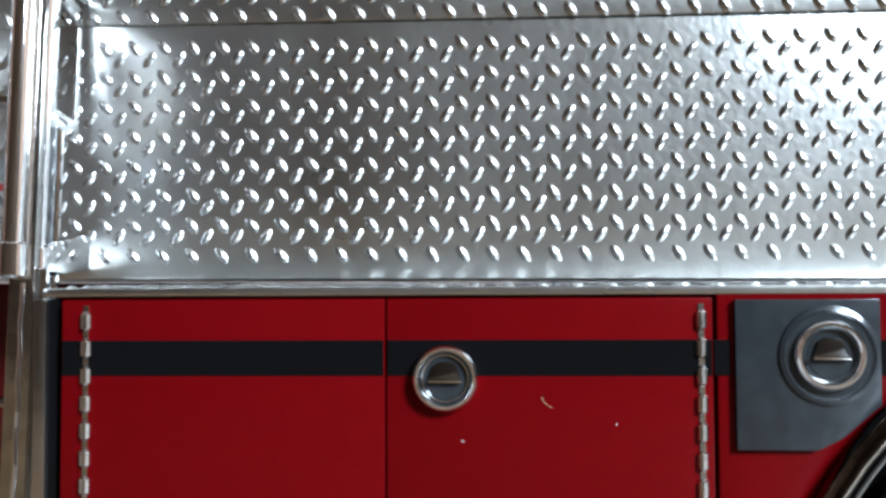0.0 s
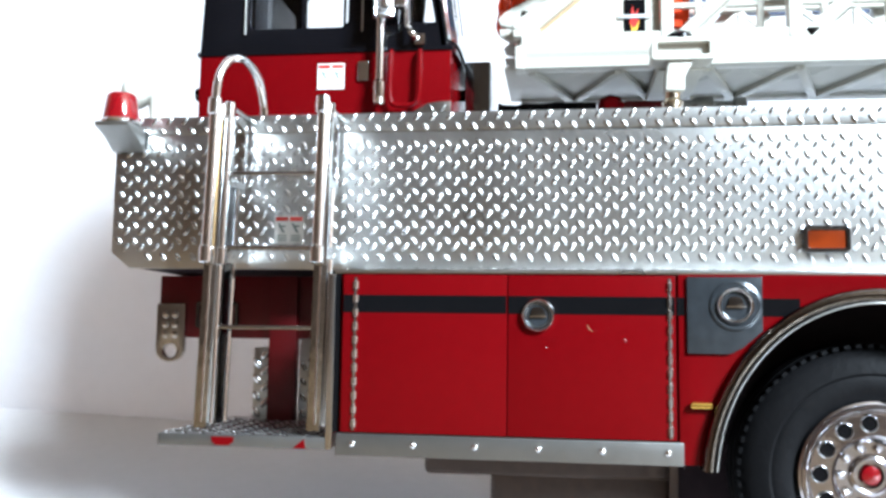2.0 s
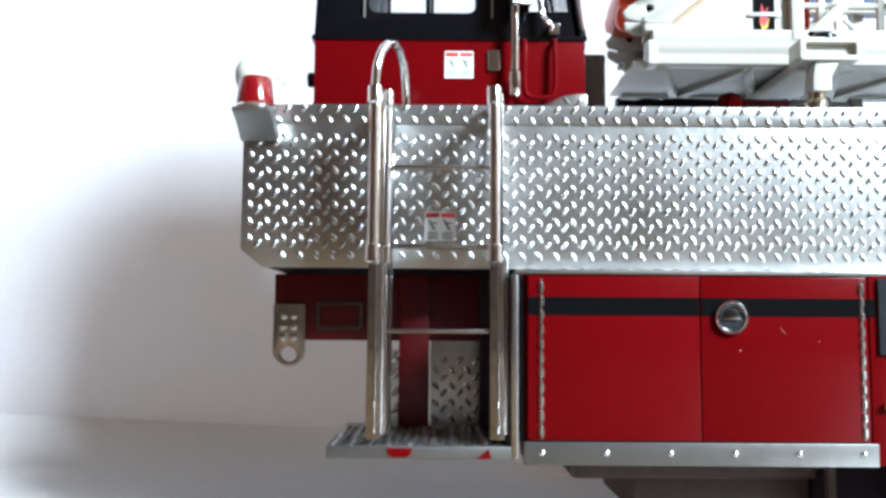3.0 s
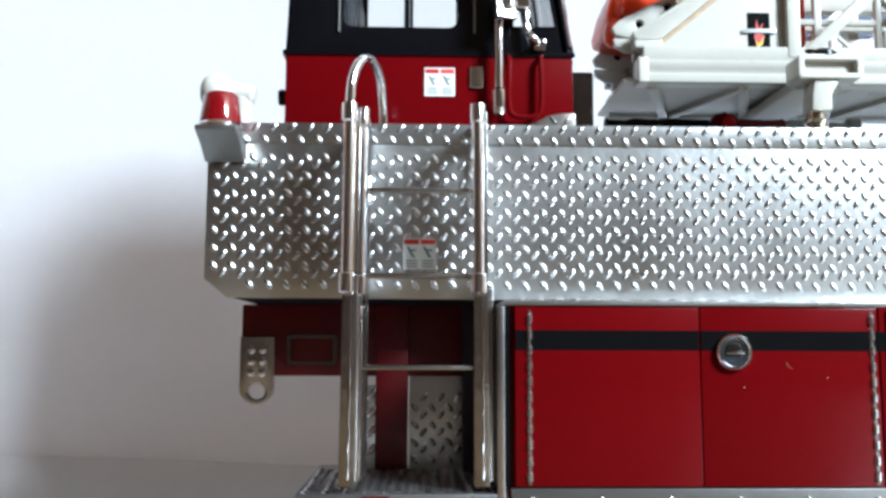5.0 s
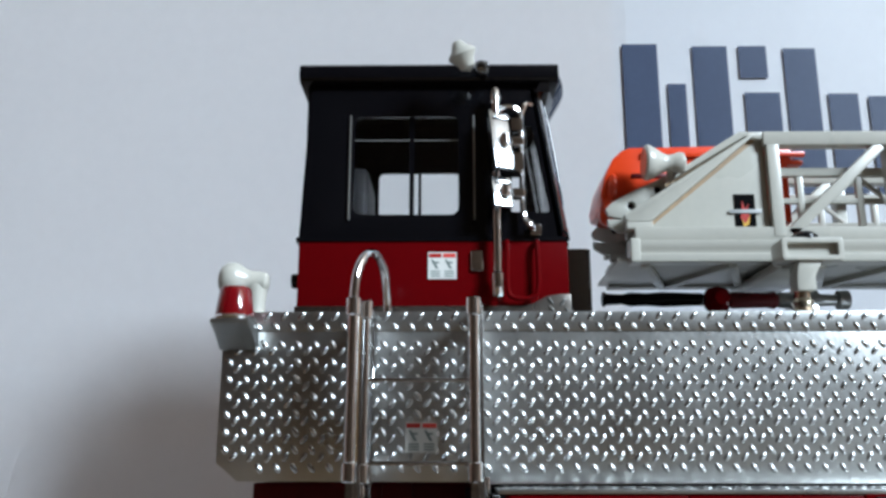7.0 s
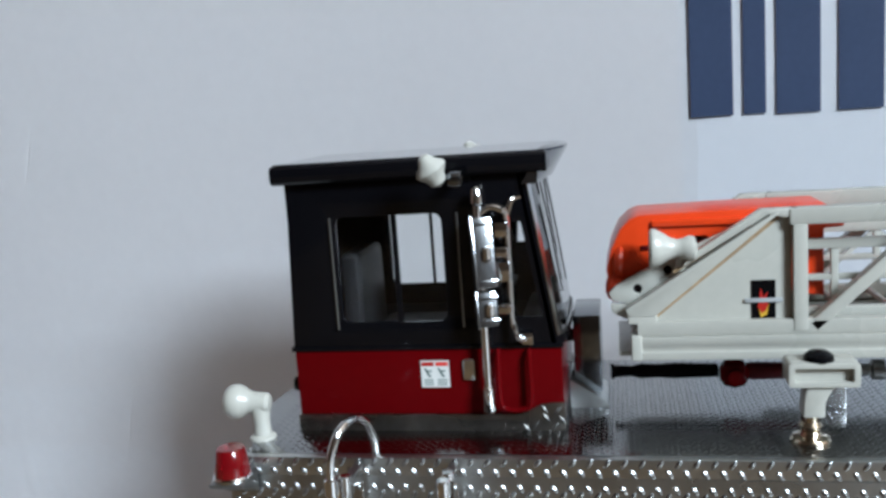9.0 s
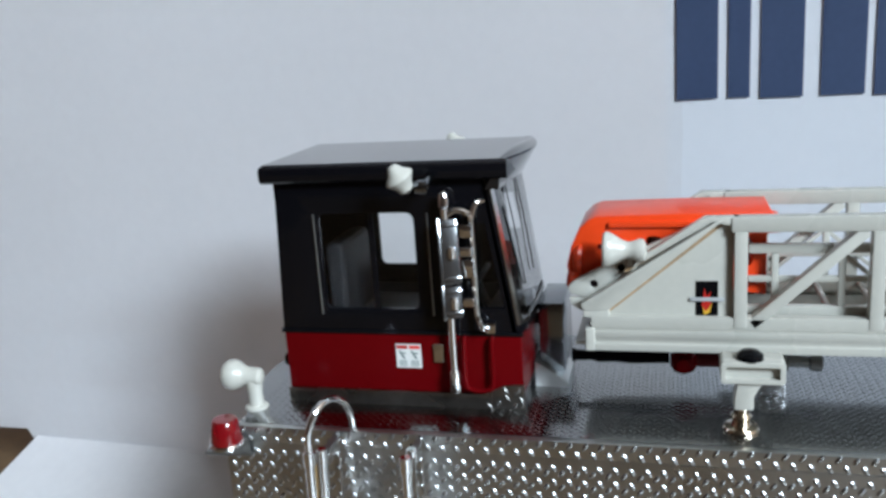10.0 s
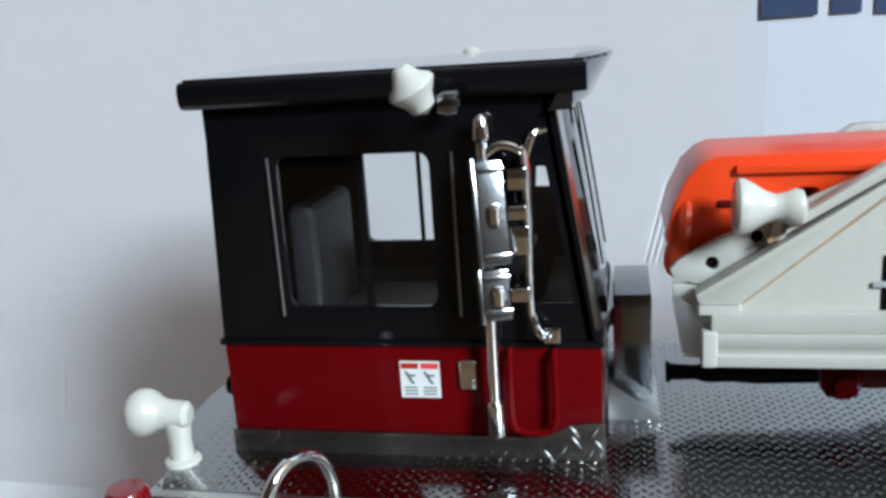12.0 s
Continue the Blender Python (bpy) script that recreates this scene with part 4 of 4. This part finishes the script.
roof_lamp(CY0 - 0.03, -1)
roof_lamp(CY1 - 0.09, 1)
part("front_box", box(-0.525, -0.40, 2.80, 3.15, 2.02, 2.376, 0.012), SMOKE, cab, "brushed silver box on the cab front")
part("box_bracket", sheet([(-0.545, 1.965), (-0.375, 1.965), (-0.38, 2.0), (-0.42, 2.02), (-0.545, 2.10)], (), "y", 2.74, 0.3, 0.006), TREAD, cab, "silver bracket under the front box")
part("box_arm", rod((-0.56, 2.95, 2.25), (-0.505, 2.95, 2.25), 0.03), BLACK, cab)
set_stand(0, 0, 1, 0, 0, 1, 0, 0, 1)


# ---- aerial ladder ----
set_stand(-0.25, -0.22, 0.99, 2.5, 2.54, 1.0, 2.25, 2.247, 1.06)
LY0, LY1 = 2.50, 3.16     # outer faces of the two side trusses
aerial = empty("aerial_ladder", (0.6, 2.85, DECK), "cream white aerial ladder lying along the deck", "", truck)
part("bottom_plate", box(-0.33, X_END, LY0 + 0.05, LY1 - 0.05, 2.258, 2.275, 0.004), WHITE, aerial, "closed white floor of the ladder")


def channel(y0, y1, z0, z1, x0, x1, groove):
    """A rail with a groove along its outer face."""
    m, g = (z0 + z1) / 2, 0.01
    if groove < 0:
        pts = [(y1, z0), (y0, z0), (y0, m - 0.004 - 0.012), (y0 + g, m - 0.012), (y0 + g, m + 0.004), (y0 + 0.004, m + 0.012), (y0 + 0.004, z1), (y1, z1)]
    else:
        pts = [(y0, z0), (y1, z0), (y1, m - 0.016), (y1 - g, m - 0.012), (y1 - g, m + 0.004), (y1 - 0.004, m + 0.012), (y1 - 0.004, z1), (y0, z1)]
    return sheet(pts, (), "x", x0, x1 - x0, 0.003)


def side_truss(y0, y1, groove):
    part("lower_rail", channel(y0, y1, 2.25, 2.345, -0.262, X_END, groove), WHITE, aerial, "grooved white lower rail")
    part("rail_ledge", box(-0.25, X_END, y0 + 0.012, y1 - 0.012, 2.345, 2.405, 0.008), WHITE, aerial, "raised ledge over the lower rail")
    part("upper_rail", box(0.37, X_END, y0 + 0.006, y1 - 0.006, 2.772, 2.838, 0.012), WHITE, aerial, "white upper rail")
    mid = (y0 + y1) / 2
    gusset = sheet([(-0.27, 2.362), (0.382, 2.362), (0.382, 2.82), (0.29, 2.82), (0.02, 2.62), (-0.19, 2.45), (-0.2, 2.40)], (), "y", mid + 0.003, 0.012, 0.004)
    part("gusset", gusset, WHITE, aerial, "white triangular end gusset")

    def bar(x0, z0, x1, z1, half, a, b, name="brace"):
        d = Vector((x1 - x0, 0, z1 - z0)).normalized()
        n = Vector((-d.z, 0, d.x)) * half
        p, q = Vector((x0, 0, z0)), Vector((x1, 0, z1))
        pts = [((p - n).x, (p - n).z), ((q - n).x, (q - n).z), ((q + n).x, (q + n).z), ((p + n).x, (p + n).z)]
        part(name, sheet(pts, (), "y", a, b - a, 0.006), WHITE, aerial)

    wedge = [(-0.296, 2.458), (-0.288, 2.434), (-0.273, 2.428), (-0.173, 2.428), (0.335, 2.822), (0.318, 2.826)]
    part("end_wedge", sheet(wedge, (), "y", y0 + 0.01, y1 - y0 - 0.02, 0.008), WHITE, aerial, "raised white wedge along the slope")
    part("end_band", sheet([(-0.06, 2.618), (-0.03, 2.664), (0.262, 2.838), (0.41, 2.838), (0.41, 2.802), (0.35, 2.802), (0.29, 2.815)], (), "y", y0 + 0.014, y1 - y0 - 0.028, 0.009), WHITE, aerial, "sloping white upper band")
    part("end_block", box(-0.288, -0.165, y0 + 0.014, y1 - 0.014, 2.395, 2.432, 0.009, 3), WHITE, aerial)
    part("rail_tip", box(-0.278, -0.232, y0 - 0.003, y1 + 0.003, 2.247, 2.352, 0.010, 3), WHITE, aerial)
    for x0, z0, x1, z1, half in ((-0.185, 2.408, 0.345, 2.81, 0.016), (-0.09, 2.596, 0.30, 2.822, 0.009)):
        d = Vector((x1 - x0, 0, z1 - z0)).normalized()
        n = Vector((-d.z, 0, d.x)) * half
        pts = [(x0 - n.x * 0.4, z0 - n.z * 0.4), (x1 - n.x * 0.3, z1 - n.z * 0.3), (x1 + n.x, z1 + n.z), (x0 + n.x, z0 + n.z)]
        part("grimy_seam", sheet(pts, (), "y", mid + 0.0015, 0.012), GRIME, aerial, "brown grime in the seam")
    for x in (0.382, 0.94, 1.50, 2.06, 2.62):
        bar(x + 0.03, 2.36, x + 0.03, 2.78, 0.028, y0 + 0.008, y1 - 0.008, "post")
    for x in (0.44, 1.0, 1.56, 2.12):
        bar(x + 0.02, 2.37, x + 0.48, 2.775, 0.024, y0 + 0.012, y1 - 0.012, "brace")


side_truss(LY0, LY0 + 0.085, -1)
side_truss(LY1 - 0.085, LY1, 1)


# underside lattice between the lower rails
def lattice(x0, x1, y0, y1):
    d = Vector((x1 - x0, y1 - y0, 0))
    n = Vector((-d.y, d.x, 0)).normalized() * 0.022
    p, q = Vector((x0, y0, 0)), Vector((x1, y1, 0))
    pts = [((p - n).x, (p - n).y), ((q - n).x, (q - n).y), ((q + n).x, (q + n).y), ((p + n).x, (p + n).y)]
    part("cross_brace", sheet(pts, (), "z", 2.236, 0.024, 0.009), WHITE, aerial)


for k in range(8):
    x = -0.2 + 0.4 * k
    lattice(x, x + 0.2, LY0 + 0.07, LY1 - 0.07)
    lattice(x + 0.2, x + 0.4, LY1 - 0.07, LY0 + 0.07)

# inner section with the tip plates
for y in (2.60, 3.03):
    holes = [[(cx + 0.019 * math.cos(radians(a)), cz + 0.019 * math.sin(radians(a))) for a in range(0, 360, 30)] for cx, cz in ((-0.241, 2.524), (-0.112, 2.598))]
    tip = [(-0.352, 2.478), (-0.24, 2.452), (0.1, 2.55), (0.36, 2.72), (0.36, 2.80), (0.22, 2.785), (-0.06, 2.668), (-0.23, 2.592), (-0.335, 2.538), (-0.365, 2.508)]
    part("tip_plate", sheet(tip, holes, "y", y, 0.03, 0.007), WHITE, aerial, "white tip plate with two holes")
    part("tip_fork", sheet([(-0.358, 2.464), (-0.354, 2.43), (-0.305, 2.402), (-0.2, 2.402), (-0.2, 2.456)], (), "y", y + 0.002, 0.026, 0.006), WHITE, aerial, "lower fork of the tip plate")
    # black discs put in for the shade inside the holes
    part("hole_shade", join(*[lathe((cx, y + 0.033, cz), (0, -1, 0), [(0, 0.026), (0.004, 0.026)], 14) for cx, cz in ((-0.241, 2.524), (-0.112, 2.598))]), UNDERBODY_SHADE, aerial, "black discs standing for shade in the tip plate holes")
    part("inner_rail", box(-0.27, X_END, y + 0.005, y + 0.05, 2.37, 2.43, 0.008), WHITE, aerial, "white rail of the inner section")
    part("inner_rail", box(0.45, X_END, y + 0.005, y + 0.045, 2.66, 2.70, 0.008), WHITE, aerial, "white rail of the inner section")
    for x in np.arange(0.55, 3.2, 0.28):
        part("inner_post", box(float(x), float(x) + 0.03, y + 0.01, y + 0.04, 2.43, 2.66, 0.005), WHITE, aerial)
    for k in range(9):
        a, b = 0.57 + 0.28 * k, 0.83 + 0.28 * k
        lo, hi = (2.44, 2.655) if k % 2 == 0 else (2.655, 2.44)
        part("inner_brace", sheet([(a, lo - 0.012), (b, hi - 0.012), (b, hi + 0.012), (a, lo + 0.012)], (), "y", y + 0.016, 0.018, 0.003), WHITE, aerial)
    part("inner_rail", box(0.45, X_END, y + 0.012, y + 0.038, 2.535, 2.56, 0.005), WHITE, aerial, "white rail of the inner section")
for x in np.arange(0.0, 3.2, 0.2):
    part("rung", rod((float(x), 2.64, 2.41), (float(x), 3.04, 2.41), 0.014, 10), WHITE, aerial)

# orange basket cover
prof = [(-0.34, 2.57), (-0.395, 2.59), (-0.402, 2.63), (-0.375, 2.72), (-0.33, 2.80), (-0.28, 2.84), (-0.235, 2.855), (0.2, 2.862), (0.645, 2.862), (0.645, 2.80), (0.71, 2.795), (0.71, 2.775), (0.62, 2.77), (0.62, 2.50), (0.3, 2.54), (-0.2, 2.56)]
prof = [(-0.375 + 0.888 * (x + 0.405), z - 0.038) for x, z in prof]
part("rescue_basket", sheet(prof, [rounded(0.0, 0.07, 2.652, 2.722, 0.02), rounded(0.39, 0.47, 2.592, 2.712, 0.02)], "y", 2.665, 0.37, 0.02), ORANGE, aerial, "bright orange moulded basket inside the ladder")
part("lip", box(-0.17, 0.62, 2.647, 2.67, 2.767, 2.792, 0.006), ORANGE, aerial, "orange moulded lip")
# a raised dark strip stands for the shaded slot
part("groove", box(-0.22, -0.05, 2.657, 2.67, 2.672, 2.692, 0.004), DARK_SHADED_RED, aerial, "dark red strip giving the shade of a slot")
part("end_knob", lathe((-0.315, 2.70, 2.52), (-0.3, 0, 0.06), [(0, 0.07), (0.02, 0.07), (0.045, 0.058), (0.06, 0.033), (0.064, 0.0)], 20), ORANGE, aerial, "rounded orange knob")
part("end_knob", lathe((-0.30, 2.70, 2.62), (-0.3, 0, 0.02), [(0, 0.075), (0.015, 0.08), (0.035, 0.065), (0.046, 0.03), (0.048, 0.0)], 20), ORANGE, aerial, "rounded orange knob")
part("spotlight", lathe((-0.19, 2.53, 2.70), (1, 0.0, -0.03), [(0, 0.05), (0.0, 0.07), (0.01, 0.078), (0.025, 0.078), (0.05, 0.066), (0.085, 0.045), (0.115, 0.036), (0.14, 0.042), (0.165, 0.052), (0.185, 0.048), (0.198, 0.02)], 28), WHITE, aerial, "cream white spotlight on the ladder tip")
part("spotlight_stem", rod((-0.06, 2.58, 2.58), (-0.06, 2.54, 2.68), 0.02, 12), WHITE, aerial)

# emblem on the gusset
gy = LY0 + 0.0425 + 0.003
part("emblem", box(0.222, 0.318, gy - 0.004, gy, 2.39, 2.557), STRIPE, aerial, "small black emblem with flame shapes")
part("emblem_flame", sheet([(0.268, 2.415), (0.29, 2.455), (0.28, 2.48), (0.288, 2.515), (0.27, 2.49), (0.258, 2.528), (0.252, 2.48), (0.246, 2.45)], (), "y", gy - 0.0062, 0.002), INK_RED, aerial, "red flame shape")
part("emblem_flame", sheet([(0.258, 2.408), (0.282, 2.42), (0.292, 2.465), (0.276, 2.435), (0.262, 2.425), (0.25, 2.445)], (), "y", gy - 0.0075, 0.001), YELLOW, aerial, "yellow flame shape")
part("emblem_bar", box(0.195, 0.345, gy - 0.010, gy - 0.0078, 2.47, 2.487, 0.001), GREY, aerial, "grey bar")


set_stand(0, 0, 1, 0, 0, 1, 0, 0, 1)


# ladder support with foot
def support(x, y0, y1, axis_y):
    s = part("ladder_support", sheet(rounded(x - 0.130, x + 0.130, 2.199, 2.296, 0.014), [rounded(x - 0.108, x + 0.108, 2.219, 2.274, 0.008)], "y", y0, y1 - y0, 0.006), WHITE, truck, "white ladder cradle on a chrome foot")
    part("back_panel", box(x - 0.122, x + 0.122, y0 + 0.03, y1 - 0.01, 2.204, 2.284), WHITE, s)
    part("neck", sheet([(x - 0.06, 2.202), (x + 0.05, 2.202), (x + 0.022, 2.16), (x + 0.008, 2.13), (x + 0.008, 2.07), (x - 0.075, 2.07), (x - 0.072, 2.13), (x - 0.068, 2.16)], (), "y", axis_y - 0.05, 0.1, 0.012), WHITE, s)
    part("foot", lathe((x - 0.04, axis_y, DECK), (0, 0, 1), [(0, 0.075), (0.012, 0.077), (0.022, 0.07), (0.03, 0.045), (0.045, 0.038), (0.07, 0.046), (0.085, 0.034), (0.12, 0.034)], 26), FOOT, s, "turned brass-toned foot")
    part("cap", lathe((x - 0.01, axis_y - 0.01, 2.294), (0, 0, 1), [(0, 0.058), (0.02, 0.055), (0.036, 0.036), (0.042, 0.0)], 18), STRIPE, s, "black rubber cap")


support(0.472, 2.31, 2.44, 2.375)
part("cradle_beam", box(0.38, 0.58, 2.44, 3.25, 2.19, 2.24, 0.01), WHITE, truck, "white cross beam under the ladder")

# hose nozzle lying on the deck
set_stand(-0.38, -0.34, 0.94, 2.85, 2.80, 1.0, 2.105, 2.122, 1.0)
noz = part("nozzle", lathe((-0.38, 2.85, 2.105), (1, 0, 0), [(0, 0.034), (0.012, 0.036), (0.02, 0.028), (0.1, 0.024), (0.14, 0.034), (0.22, 0.03), (0.3, 0.036), (0.42, 0.032), (0.5, 0.03)], 20), STRIPE, truck, "black and red water nozzle along the deck")
part("ball", join(lathe((0.125, 2.83, 2.098), (1, 0, 0), [(0, 0.03), (0.02, 0.056), (0.065, 0.068), (0.11, 0.056), (0.13, 0.03)], 20), lathe((0.19, 2.78, 2.098), (0, -1, 0), [(0, 0.035), (0.03, 0.035), (0.034, 0.0)], 16)), RED, noz, "red round valve")
part("barrel", lathe((0.24, 2.85, 2.10), (1, 0, 0), [(0, 0.03), (0.03, 0.04), (0.2, 0.036), (0.24, 0.042), (0.26, 0.03)], 20), DARK_SHADED_RED, noz, "dark red barrel")
part("coupling", lathe((0.49, 2.85, 2.10), (1, 0, 0), [(0, 0.03), (0.02, 0.038), (0.1, 0.036), (0.12, 0.05), (0.2, 0.05), (0.21, 0.03), (0.3, 0.026), (0.31, 0.045), (0.36, 0.045), (0.37, 0.02)], 20), SATIN, noz, "silver coupling")
part("nozzle_bracket", box(0.55, 0.68, 2.8, 2.9, DECK - 0.017, 2.07, 0.008), DULL_CHROME, noz, "grey bracket on the deck")
set_stand(0, 0, 1, 0, 0, 1, 0, 0, 1)
